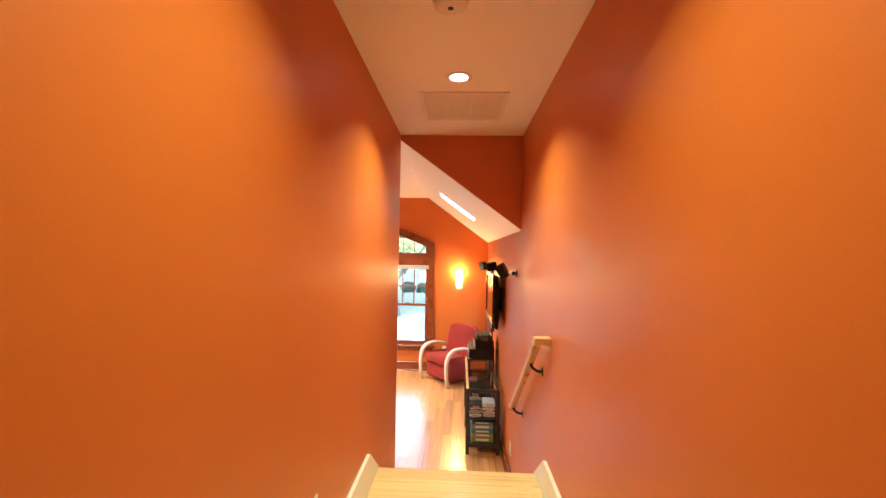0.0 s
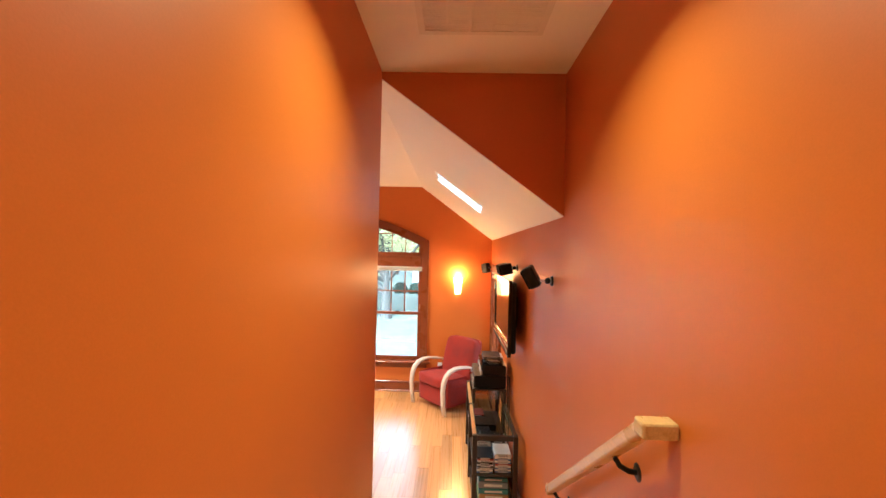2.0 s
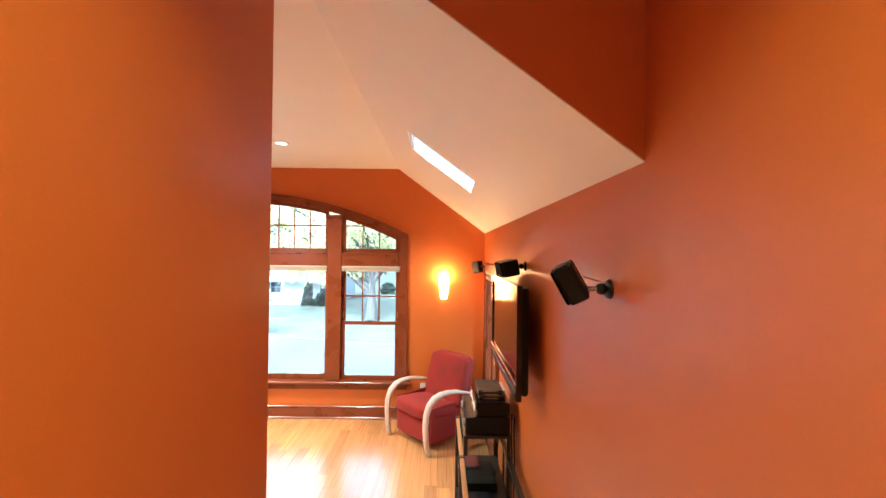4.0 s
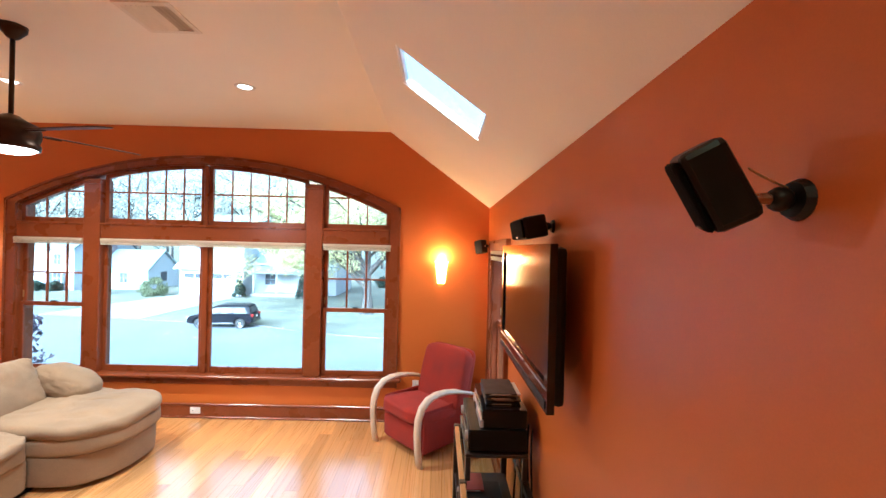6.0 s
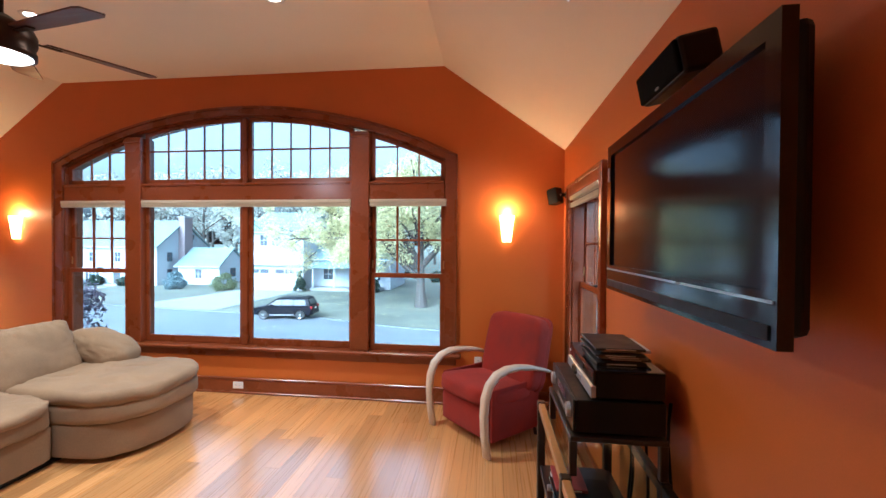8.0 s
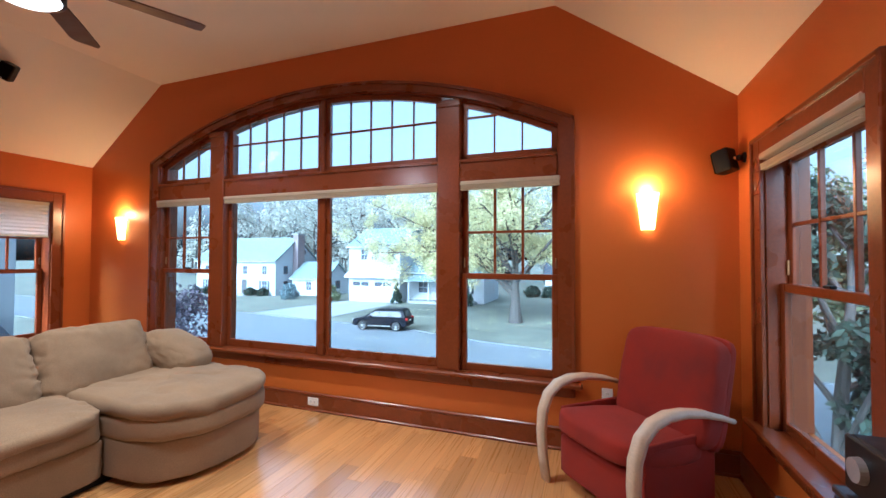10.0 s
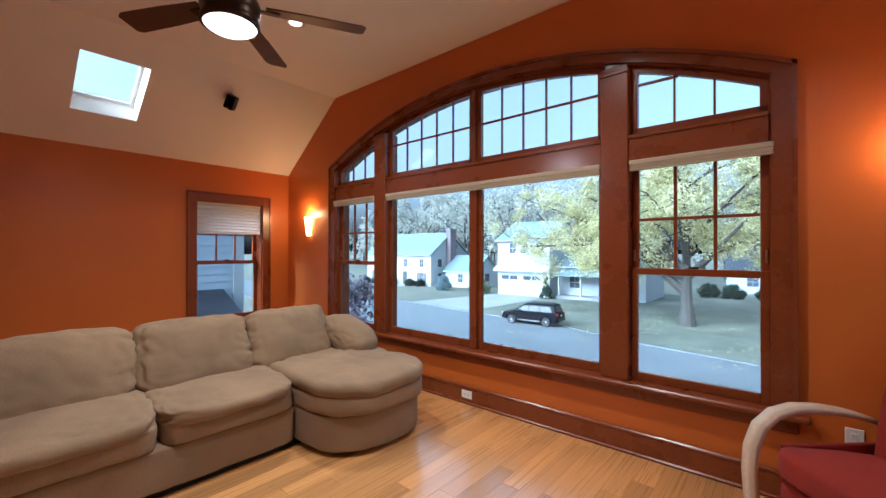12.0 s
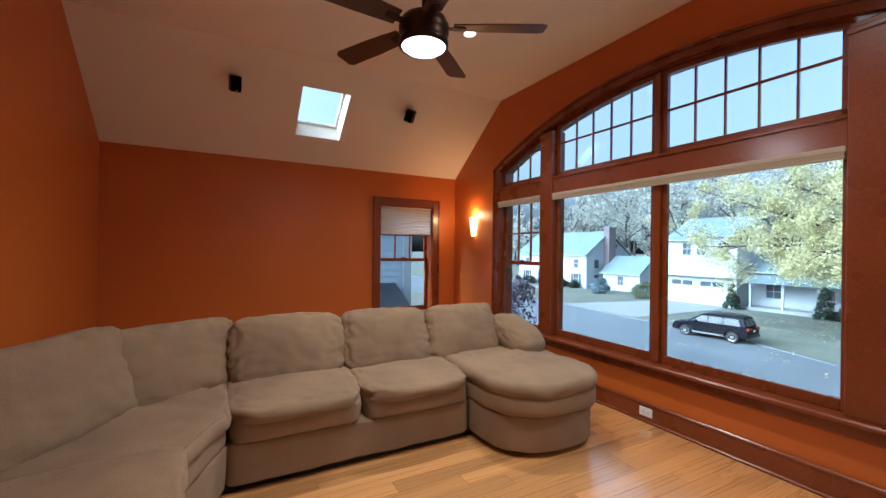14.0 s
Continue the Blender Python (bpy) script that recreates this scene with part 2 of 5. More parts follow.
for side, s, w in ((1, SKY_E, XE - CR), (-1, SKY_W, CL - XW)):
    n = Vector((-1 if side > 0 else 1, 0, -w / (ZC - ZE))).normalized() * -THICK[side]
    back = YS + 0.0008 if side > 0 else YS - 0.1
    prism([(back, -0.2), (0.2, -0.2), (0.2, w), (back, w)], [[(s[0], s[2]), (s[1], s[2]), (s[1], s[3]), (s[0], s[3])]],
          lambda u, v: on_slope(side, u, v), n, ceil)
structure(finish("ceiling", ceil, CREAM), "cream painted vaulted ceiling with two skylight wells", "ceiling")
structure(finish("ceiling_hall", box(HX - 0.14, 0.2, HALL_END - 0.1, YS - 0.001, HALL_TOP, HALL_TOP + 0.3), CREAM), "cream painted flat hall ceiling", "ceiling")

# ---- trim, windows, stairs ----
BLIND = surface("cream_blind_cloth", (0.74, 0.66, 0.50), 0.8, 0.05, 8, 0.05, 150, 0.05)
bt = BLIND.node_tree
thin, blend = bt.nodes.new("ShaderNodeBsdfTranslucent"), bt.nodes.new("ShaderNodeMixShader")
thin.inputs[0].default_value, blend.inputs[0].default_value = (0.85, 0.76, 0.6, 1), 0.5
bt.links.new(bt.nodes["Principled BSDF"].outputs[0], blend.inputs[1])
bt.links.new(thin.outputs[0], blend.inputs[2])
bt.links.new(blend.outputs[0], bt.nodes["Material Output"].inputs[0])
DARK = surface("black_plastic", (0.006, 0.006, 0.0065), 0.38, 0.2, 20, 0.1, 300, 0.02)


BRASS = surface("dull_brass", (0.50, 0.36, 0.18), 0.35, 0.1, 20, 0.1, 200, 0.02, metal=0.9)


def bar(parent, name, x0, x1, y0, y1, z0, z1, material=None, bevel=0.004, label=""):
    return part(name, box(x0, x1, y0, y1, z0, z1, bevel), material or CHERRY, parent, label)


def band(parent, name, dx0, dx1, r0, r1, y0, y1, material, steps=30):
    """A curved strip between two radii of the window's arc."""
    up = [(MID + dx0 + (dx1 - dx0) * i / steps) for i in range(steps + 1)]
    loop = [(x, arc(x - MID, r0)) for x in up] + [(x, arc(x - MID, r1)) for x in reversed(up)]
    return part(name, prism(loop, [], lambda u, v: (u, y0, v), (0, y1 - y0, 0)), material, parent)


w1 = structure(empty("window_1", (0, 0, 0)), "wide arched window in dark cherry wood with six lights below and above", "window")
RO, RG = 4.88, 4.745          # outer edge of the casing, edge of the arched glass
GLASS_Y, STOOL = 0.062, 0.50
OUT = WIN_HALF + 0.10
MUL = 0.032
# casing
for sg in (-1, 1):
    a, b = sorted((MID + sg * OUT, MID + sg * (WIN_HALF - 0.012)))
    loop = [(a, STOOL), (b, STOOL), (b, arc(b - MID, RO)), (a, arc(a - MID, RO))]
    part("casing", prism(loop, [], lambda u, v: (u, -0.024, v), (0, 0.024, 0)), CHERRY, w1)
    a, b = sorted((MID + sg * OUT, MID + sg * (OUT - 0.022)))
    loop = [(a, STOOL), (b, STOOL), (b, arc(b - MID, RO + 0.004)), (a, arc(a - MID, RO + 0.004))]
    part("casing_bead", prism(loop, [], lambda u, v: (u, -0.038, v), (0, 0.038, 0)), CHERRY, w1)
band(w1, "arch_casing", -WIN_HALF + 0.012, WIN_HALF - 0.012, ARC_R - 0.012, RO, -0.024, 0.0, CHERRY)
band(w1, "arch_bead", -OUT, OUT, RO - 0.02, RO + 0.004, -0.038, -0.002, CHERRY)
# jambs and the lining of the arch
for sg in (-1, 1):
    a, b = sorted((MID + sg * WIN_HALF, MID + sg * (WIN_HALF - 0.022)))
    bar(w1, "jamb", a, b, 0.002, 0.2, STOOL, arc(WIN_HALF), bevel=0.002)
band(w1, "arch_lining", -WIN_HALF, WIN_HALF, ARC_R - 0.022, ARC_R, 0.002, 0.2, CHERRY)
# posts, transom beam, stool and apron
for sg in (-1, 1):
    a, b = sorted((MID + sg * 1.160, MID + sg * 1.346))
    z1 = arc(1.35, ARC_R - 0.02)
    bar(w1, "post", a, b, -0.03, 0.16, STOOL, z1, bevel=0.006)
    bar(w1, "post_cap", a - 0.006, b + 0.006, -0.042, 0.0, z1 - 0.06, z1 - 0.03, bevel=0.005)
for a, b in ((-WIN_HALF + 0.022, -1.346), (-1.160, 1.160), (1.346, WIN_HALF - 0.022)):
    bar(w1, "transom_beam", MID + a, MID + b, -0.012, 0.16, 2.005, 2.185, bevel=0.005)
    bar(w1, "beam_moulding", MID + a, MID + b, -0.026, -0.012, 2.165, 2.19, bevel=0.004)
bar(w1, "window_stool", MID - OUT - 0.05, MID + OUT + 0.05, -0.085, 0.16, STOOL - 0.035, STOOL, bevel=0.01)
bar(w1, "apron", MID - OUT, MID + OUT, -0.022, 0.0, STOOL - 0.115, STOOL - 0.035, bevel=0.006)


def sash(parent, x0, x1, z0, z1, y, stile=0.045, depth=0.035, bottom=0.06):
    """Four bars round a light; returns nothing."""
    bar(parent, "stile", x0, x0 + stile, y, y + depth, z0, z1)
    bar(parent, "stile", x1 - stile, x1, y, y + depth, z0, z1)
    bar(parent, "rail", x0 + stile, x1 - stile, y, y + depth, z0, z0 + bottom)
    bar(parent, "rail", x0 + stile, x1 - stile, y, y + depth, z1 - stile, z1)


def pane(parent, bm):
    ob = part("pane", bm, GLASS, parent)
    ob.visible_shadow = False
    return ob


def double_hung(parent, x0, x1, z0, zm, z1, y, cols=3):
    """Two sashes, the lower plain, the upper with a grid of small lights; the glass is at y."""
    sash(parent, x0, x1, z0, zm + 0.025, y - 0.03)
    pane(parent, box(x0 + 0.04, x1 - 0.04, y - 0.014, y - 0.010, z0 + 0.05, zm))
    sash(parent, x0, x1, zm - 0.02, z1, y + 0.008, bottom=0.045)
    pane(parent, box(x0 + 0.04, x1 - 0.04, y + 0.024, y + 0.028, zm, z1 - 0.04))
    a, b, c, d = x0 + 0.045, x1 - 0.045, zm + 0.025, z1 - 0.045
    for i in range(1, cols):
        m = a + (b - a) * i / cols
        bar(parent, "muntin", m - 0.010, m + 0.010, y + 0.010, y + 0.034, c, d, bevel=0.003)
    m = (c + d) / 2 - 0.01
    bar(parent, "muntin", a, b, y + 0.013, y + 0.031, m - 0.010, m + 0.010, bevel=0.003)
    for q in (x0 + 0.016, x1 - 0.016):
        bar(parent, "sash_latch", q - 0.006, q + 0.006, y - 0.004, y + 0.009, zm + 0.07, zm + 0.15, BRASS, 0.003, "dull brass latch")
    bar(parent, "sash_lock", (a + b) / 2 - 0.03, (a + b) / 2 + 0.03, y - 0.028, y + 0.0, zm + 0.026, zm + 0.04, DARK, 0.004)


for sg in (-1, 1):
    a, b = sorted((MID + sg * 1.346, MID + sg * (WIN_HALF - 0.022)))
    double_hung(w1, a, b, STOOL, 1.25, 2.005, GLASS_Y)
# two picture lights
bar(w1, "mullion", MID - MUL, MID + MUL, 0.012, 0.14, STOOL, 2.005, bevel=0.006)
for a, b in ((-1.160, -MUL), (MUL, 1.160)):
    sash(w1, MID + a, MID + b, STOOL, 2.005, GLASS_Y - 0.02, stile=0.038, bottom=0.07)
    pane(w1, box(MID + a + 0.03, MID + b - 0.03, GLASS_Y - 0.002, GLASS_Y + 0.002, STOOL + 0.06, 1.97))
# arched lights above the beam
TR, ROW = 2.185, 2.545
bar(w1, "mullion", MID - 0.022, MID + 0.022, 0.012, 0.14, TR, arc(0, ARC_R - 0.03), bevel=0.006)


def arched_light(a, b, cols):
    """One arched light between a and b (from the middle): frame, grid and glass."""
    y = GLASS_Y
    e = 0.045
    bar(w1, "rail", MID + a, MID + b, y - 0.02, y + 0.015, TR, TR + 0.058)
    for x0, x1 in ((a, a + e), (b - e, b)):
        lo = [(MID + x0, TR), (MID + x1, TR), (MID + x1, arc(x1, ARC_R - 0.02)), (MID + x0, arc(x0, ARC_R - 0.02))]
        part("stile", prism(lo, [], lambda u, v: (u, y - 0.02, v), (0, 0.035, 0)), CHERRY, w1)
    band(w1, "arched_rail", a + e, b - e, RG, ARC_R - 0.02, y - 0.02, y + 0.015, CHERRY, 14)
    g0, g1 = a + e, b - e
    top = [(g1 + (g0 - g1) * i / 14, arc(g1 + (g0 - g1) * i / 14, RG + 0.01)) for i in range(15)]
    lo = [(MID + g0 - 0.01, TR + 0.05), (MID + g1 + 0.01, TR + 0.05)] + [(MID + x, z) for x, z in top]
    pane(w1, prism(lo, [], lambda u, v: (u, y - 0.002, v), (0, 0.004, 0)))
    for i in range(1, cols):
        x = g0 + (g1 - g0) * i / cols
        bar(w1, "muntin", MID + x - 0.0065, MID + x + 0.0065, y - 0.012, y + 0.012, TR + 0.055, arc(x, RG) + 0.004, bevel=0.003)
    lim = math.sqrt(RG * RG - (ROW - ARC_Z) ** 2)
    x0, x1 = max(g0, -lim), min(g1, lim)
    if x1 - x0 > 0.03:
        bar(w1, "muntin", MID + x0, MID + x1, y - 0.009, y + 0.009, ROW - 0.009, ROW + 0.009, bevel=0.003)


arched_light(-1.160, -0.022, 5)
arched_light(0.022, 1.160, 5)
arched_light(1.346, WIN_HALF - 0.022, 3)
arched_light(-WIN_HALF + 0.022, -1.346, 3)


def blind(x0, x1, y0, z0, z1, drop=0.0):
    """A pleated blind drawn up under its head rail; drop: how far its cloth hangs."""
    ob = empty("window_blind")
    part("head_rail", box(x0, x1, y0, y0 + 0.045, z1 - 0.035, z1, 0.006), BLIND, ob)
    if not drop:
        for k in range(3):
            part("pleat", box(x0 + 0.004, x1 - 0.004, y0 + 0.004, y0 + 0.04, z0 + 0.008 * k + 0.01, z0 + 0.008 * k + 0.0165, 0.002), BLIND, ob)
    part("bottom_rail", box(x0 + 0.002, x1 - 0.002, y0 + 0.006, y0 + 0.038, z0 - 0.004, z0 + 0.008, 0.003), BLIND, ob)
    return ob


for a, b in ((-WIN_HALF + 0.0, -1.352), (-1.154, 1.154), (1.352, WIN_HALF - 0.0)):
    tagged(blind(MID + a, MID + b, -0.034, 1.945, 2.012), "cream pleated blind drawn up at the head of the window", "window blind", "blinds of the arched window")


def wall_window(name, w, side, drop):
    """A double-hung window in a side wall: built facing -y, then turned into its wall."""
    x0, x1, z0, z1 = 0, w[1] - w[0], w[2], w[3]
    ob = structure(empty(name), "narrow double-hung window framed in dark cherry wood", "window")
    c = 0.095
    bar(ob, "casing", x0 - c, x0 + 0.01, -0.024, 0, z0 - 0.0, z1 + c)
    bar(ob, "casing", x1 - 0.01, x1 + c, -0.024, 0, z0 - 0.0, z1 + c)
    bar(ob, "casing", x0 + 0.01, x1 - 0.01, -0.024, 0, z1 - 0.01, z1 + c)
    bar(ob, "casing_bead", x0 - c - 0.002, x0 - c + 0.02, -0.038, -0.0, z0, z1 + c + 0.004)
    bar(ob, "casing_bead", x1 + c - 0.02, x1 + c + 0.002, -0.038, -0.0, z0, z1 + c + 0.004)
    bar(ob, "casing_bead", x0 - c, x1 + c, -0.038, -0.002, z1 + c - 0.018, z1 + c + 0.006)
    bar(ob, "window_stool", x0 - c - 0.04, x1 + c + 0.04, -0.075, 0.18, z0 - 0.03, z0 + 0.004, bevel=0.009)
    bar(ob, "apron", x0 - c, x1 + c, -0.02, 0, z0 - 0.11, z0 - 0.03)
    for a, b in ((x0, x0 + 0.02), (x1 - 0.02, x1)):
        bar(ob, "jamb", a, b, 0.002, 0.2, z0 + 0.004, z1, bevel=0.002)
    bar(ob, "head_jamb", x0 + 0.02, x1 - 0.02, 0.002, 0.2, z1 - 0.02, z1, bevel=0.002)
    double_hung(ob, x0 + 0.02, x1 - 0.02, z0 + 0.004, 1.24, z1 - 0.02, 0.145 if side < 0 else 0.09)
    bl = tagged(blind(x0 + 0.022, x1 - 0.022, 0.012 if drop else -0.03, z1 - drop if drop else z1 - 0.09, z1 - 0.02 if drop else z1 + 0.0, drop=drop),
                "cream pleated blind lowered over the upper lights" if drop else "cream pleated blind drawn up at the window head", "window blind")
    if drop:
        n, za, zb = 18, z1 - 0.05, z1 - drop + 0.008
        front = [(0.020 + 0.012 * (k % 2), za + (zb - za) * k / n) for k in range(n + 1)]
        cloth = prism(front + [(y + 0.004, z) for y, z in reversed(front)], [], lambda u, v: (x0 + 0.024, u, v), (x1 - x0 - 0.048, 0, 0))
        part("cloth", cloth, SHADE, bl, "translucent white pleated cloth")
    m = pose(XE, w[1], 0, 0, 0, -90) if side > 0 else pose(XW, w[0], 0, 0, 0, 90)
    ob.matrix_basis = m
    bl.matrix_basis = m
    return ob


def cloth_material():
    m, t, p = nodes("white_blind_cloth")
    N, L = t.nodes.new, t.links.new
    tr, mix = N("ShaderNodeBsdfTranslucent"), N("ShaderNodeMixShader")
    tr.inputs[0].default_value = (0.85, 0.85, 0.85, 1)
    p.inputs["Base Color"].default_value = (0.8, 0.76, 0.7, 1)
    p.inputs["Roughness"].default_value = 0.8
    mix.inputs[0].default_value = 0.55
    L(p.outputs[0], mix.inputs[1])
    L(tr.outputs[0], mix.inputs[2])
    L(mix.outputs[0], t.nodes["Material Output"].inputs[0])
    return m


SHADE = cloth_material()
wall_window("window_2", EW, 1, 0)
wall_window("window_3", WW, -1, 0.40)

# baseboards of the room
bb = structure(empty("baseboard"), "dark cherry wood baseboard with a rounded cap", "baseboard")


def base_run(parent, name, x0, x1, y0, y1, along, inward, h=0.14, z=0.0, material=None):
    """A board against a wall with a moulded cap and a shoe."""
    for a, b, t, bv in ((0, h, 0.016, 0.003), (h - 0.004, h + 0.026, 0.022, 0.008), (0, 0.022, 0.030, 0.008)):
        if along == "x":
            part(name, box(x0, x1, min(y0, y0 + inward * t), max(y0, y0 + inward * t), z + a, z + b, bv), material or CHERRY, parent)
        else:
            part(name, box(min(x0, x0 + inward * t), max(x0, x0 + inward * t), y0, y1, z + a, z + b, bv), material or CHERRY, parent)


base_run(bb, "board", XW, XE, YN, YN, "x", -1)
base_run(bb, "board", XE, XE, -4.05, YN, "y", -1)
base_run(bb, "board", XW, XW, YS, YN, "y", 1)
base_run(bb, "board", XW, HX, YS, YS, "x", 1)

# stairs from the hall down into the room
stairs = structure(empty("stairs"), "short flight of oak stairs with white painted skirts", "stairs")
for k in range(5):
    yr = STAIR_Y + RUN * k
    z1 = HALL_Z - RISE * k
    part("riser", box(HX + 0.02, XE - 0.02, yr - 0.018, yr, z1 - RISE, z1 - 0.026), WHITE, stairs)
    if k:
        part("tread", box(HX + 0.02, XE - 0.02, yr - RUN, yr + 0.028, z1 - 0.026, z1, 0.008, steps=2), OAKX, stairs, "oak tread with a rounded nosing")
for x0, x1 in ((HX, HX + 0.02), (XE - 0.02, XE)):
    y0, y1 = STAIR_Y - 0.28, STAIR_Y + RUN * 4
    h = 0.21
    z = lambda y: HALL_Z - RISE / RUN * (y - STAIR_Y)
    lo = [(HALL_END, HALL_Z), (STAIR_Y - 0.02, HALL_Z), (STAIR_Y, HALL_Z - 0.3), (y1, -0.02), (y1 + 0.05, 0.0), (y1 + 0.05, 0.13), (y0 + 0.06, HALL_Z + h), (HALL_END, HALL_Z + h)]
    part("skirt_board", prism(lo, [], lambda u, v: (x0, u, v), (x1 - x0, 0, 0)), WHITE, stairs, "white painted skirt board")
structure(finish("floor_hall", box(HX, XE, HALL_END, STAIR_Y - 0.02, HALL_Z - 0.2, HALL_Z - 0.019), OAKX), "oak strip floor of the hall", "floor")
structure(finish("floor", box(XW, XE, YS - 0.14, YN, -0.2, -0.019), OAKX), "natural oak strip floor", "floor")

# ---- fixtures ----
BRONZE = surface("dark_bronze", (0.05, 0.03, 0.02), 0.35, 0.2, 15, 0.1, 200, 0.03, metal=0.8)
WALNUT = surface("dark_walnut_blade", (0.07, 0.028, 0.014), 0.4, 0.25, 4, 0.2, 40, 0.03, stretch=(1, 6, 1))
LENS = glow("white_lamp_lens", (1.0, 0.93, 0.80), 0.8)
CAN = glow("warm_lamp_lens", (1.0, 0.86, 0.66), 1.0)
ALABASTER = glow("lit_alabaster", (1.0, 0.62, 0.20), 2.6, (0.8, 0.7, 0.5))
STEEL = surface("brushed_steel", (0.45, 0.44, 0.42), 0.3, 0.1, 12, 0.1, 200, 0.02, metal=1.0)


def recessed_light(x, y, z):
    ob = empty("recessed_light", (x, y, z))
    part("trim_ring", lathe([(0.052, -0.002), (0.060, -0.006), (0.078, -0.005), (0.082, 0.0), (0.055, 0.001)], 32, caps=False), WHITE, ob, smooth=True)
    part("lens", lathe([(0.0, -0.0015), (0.052, -0.0015), (0.052, 0.0), (0.0, 0.0)], 28), CAN, ob, "lit warm white lens")
    return tagged(ob, "round white recessed ceiling light, switched on", "ceiling light", "recessed lights")


for cx, cy in ROOM_CANS:
    recessed_light(cx, cy, ZC)
for cx, cy in HALL_CANS:
    recessed_light(cx, cy, HALL_TOP)


def sconce(x, z):
    """A tapered half-round alabaster shade on a bronze backplate, open at the top."""
    ob = empty("wall_sconce", (x, YN, z))
    part("backplate", box(-0.03, 0.03, -0.012, 0.0, -0.10, 0.06, 0.004), BRONZE, ob)
    sh = bmesh.new()
    n, rows = 18, [(-0.150, 0.056), (-0.144, 0.060), (-0.10, 0.066), (-0.03, 0.075), (0.04, 0.085), (0.10, 0.095), (0.14, 0.102), (0.15, 0.104)]
    rings = []
    for h, r in [(h * 0.84, r * 0.7) for h, r in rows]:
        rings.append([sh.verts.new((r * math.cos(math.pi * k / n), -0.014 - 0.95 * r * math.sin(math.pi * k / n), h)) for k in range(n + 1)])
    for a, b in zip(rings, rings[1:]):
        for k in range(n):
            sh.faces.new((a[k], a[k + 1], b[k + 1], b[k]))
    part("shade", sh, ALABASTER, ob, "glowing amber alabaster shade", True)
    part("socket", tube([(0, -0.03, -0.10), (0, -0.03, -0.03)], [0.016, 0.020], 12), BRONZE, ob)
    part("bulb", moved(lathe([(0.016 * math.sin(math.pi * k / 8), -0.03 * math.cos(math.pi * k / 8)) for k in range(9)], 14), pose(0, -0.03, 0.0)), ALABASTER, ob, "lit bulb", True)
    return tagged(ob, "lit tapered alabaster wall sconce with an amber glow", "wall lamp", "sconces beside the arched window")


for sx in (-0.535, -5.93):
    sconce(sx, 1.72)
    d = bpy.data.lights.new("sconce_lamp", "POINT")
    d.energy, d.color, d.shadow_soft_size = 2.0, (1.0, 0.58, 0.22), 0.04
    new("sconce_lamp", d).location = (sx, -0.07, 1.885)

# ceiling fan with five blades and a lit lens
fan = empty("ceiling_fan", (FAN[0], FAN[1], 0))
part("canopy", lathe([(0.0, ZC), (0.07, ZC), (0.066, ZC - 0.03), (0.03, ZC - 0.075), (0.014, ZC - 0.085)], 28), BRONZE, fan, smooth=True)
part("downrod", tube([(0, 0, ZC - 0.08), (0, 0, 2.72)], 0.013, 14), BRONZE, fan, smooth=True)
part("motor_housing", lathe([(0.014, 2.76), (0.04, 2.75), (0.075, 2.725), (0.125, 2.70), (0.142, 2.665), (0.142, 2.62), (0.13, 2.59), (0.14, 2.575), (0.14, 2.545), (0.0, 2.545)], 36), BRONZE, fan, smooth=True)
part("light_lens", lathe([(0.0, 2.512), (0.06, 2.516), (0.105, 2.53), (0.126, 2.5455), (0.0, 2.546)], 36), LENS, fan, "lit white glass lens", True)
for k in range(5):
    bl = bmesh.new()
    prism([(0.17, -0.052), (0.40, -0.066), (0.66, -0.072), (0.69, -0.055), (0.69, 0.055), (0.66, 0.072), (0.40, 0.066), (0.17, 0.052)], [], lambda u, v: (u, v, 0), (0, 0, 0.008), bl)
    blade = part("blade", moved(bl, pose(0, 0, 2.655, 0, 0, 61.7 + 72 * k) @ pose(0, 0, 0, 12, 0, 0)), WALNUT, fan)
    iron = box(0.10, 0.24, -0.022, 0.022, -0.008, 0.0, 0.003)
    part("blade_iron", moved(iron, pose(0, 0, 2.655, 0, 0, 61.7 + 72 * k) @ pose(0, 0, 0, 12, 0, 0)), BRONZE, blade)
tagged(fan, "five-bladed dark bronze ceiling fan with a lit white lens", "ceiling fan")

# skylights: glazed frames at the outer end of their wells
SKYFRAME = surface("white_skylight_frame", (0.75, 0.76, 0.76), 0.4, 0.05, 8, 0.03, 150, 0.02)
for side, s, w in ((1, SKY_E, XE - CR), (-1, SKY_W, CL - XW)):
    ob = structure(empty("skylight_1" if side > 0 else "skylight_2"), "small skylight with a white frame in the sloping ceiling", "skylight")
    n = Vector((-1 if side > 0 else 1, 0, -w / (ZC - ZE))).normalized() * -1
    FW = 0.012 if side > 0 else 0.032
    for name, a, b, c, d, t0, t1, mt in (("frame", s[0], s[0] + FW, s[2], s[3], THICK[side] - 0.03, THICK[side] - 0.002, SKYFRAME), ("frame", s[1] - FW, s[1], s[2], s[3], THICK[side] - 0.03, THICK[side] - 0.002, SKYFRAME),
                                         ("frame", s[0] + FW, s[1] - FW, s[2], s[2] + FW, THICK[side] - 0.03, THICK[side] - 0.002, SKYFRAME), ("frame", s[0] + FW, s[1] - FW, s[3] - FW, s[3], THICK[side] - 0.03, THICK[side] - 0.002, SKYFRAME),
                                         ("pane", s[0] + 0.008, s[1] - 0.008, s[2] + 0.008, s[3] - 0.008, THICK[side] - 0.016, THICK[side] - 0.012, GLASS)):
        bm = prism([(a, c), (b, c), (b, d), (a, d)], [], lambda u, v: Vector(on_slope(side, u, v)) + n * t0, n * (t1 - t0))
        p = part(name, bm, mt, ob)
        p.visible_shadow = name != "pane"

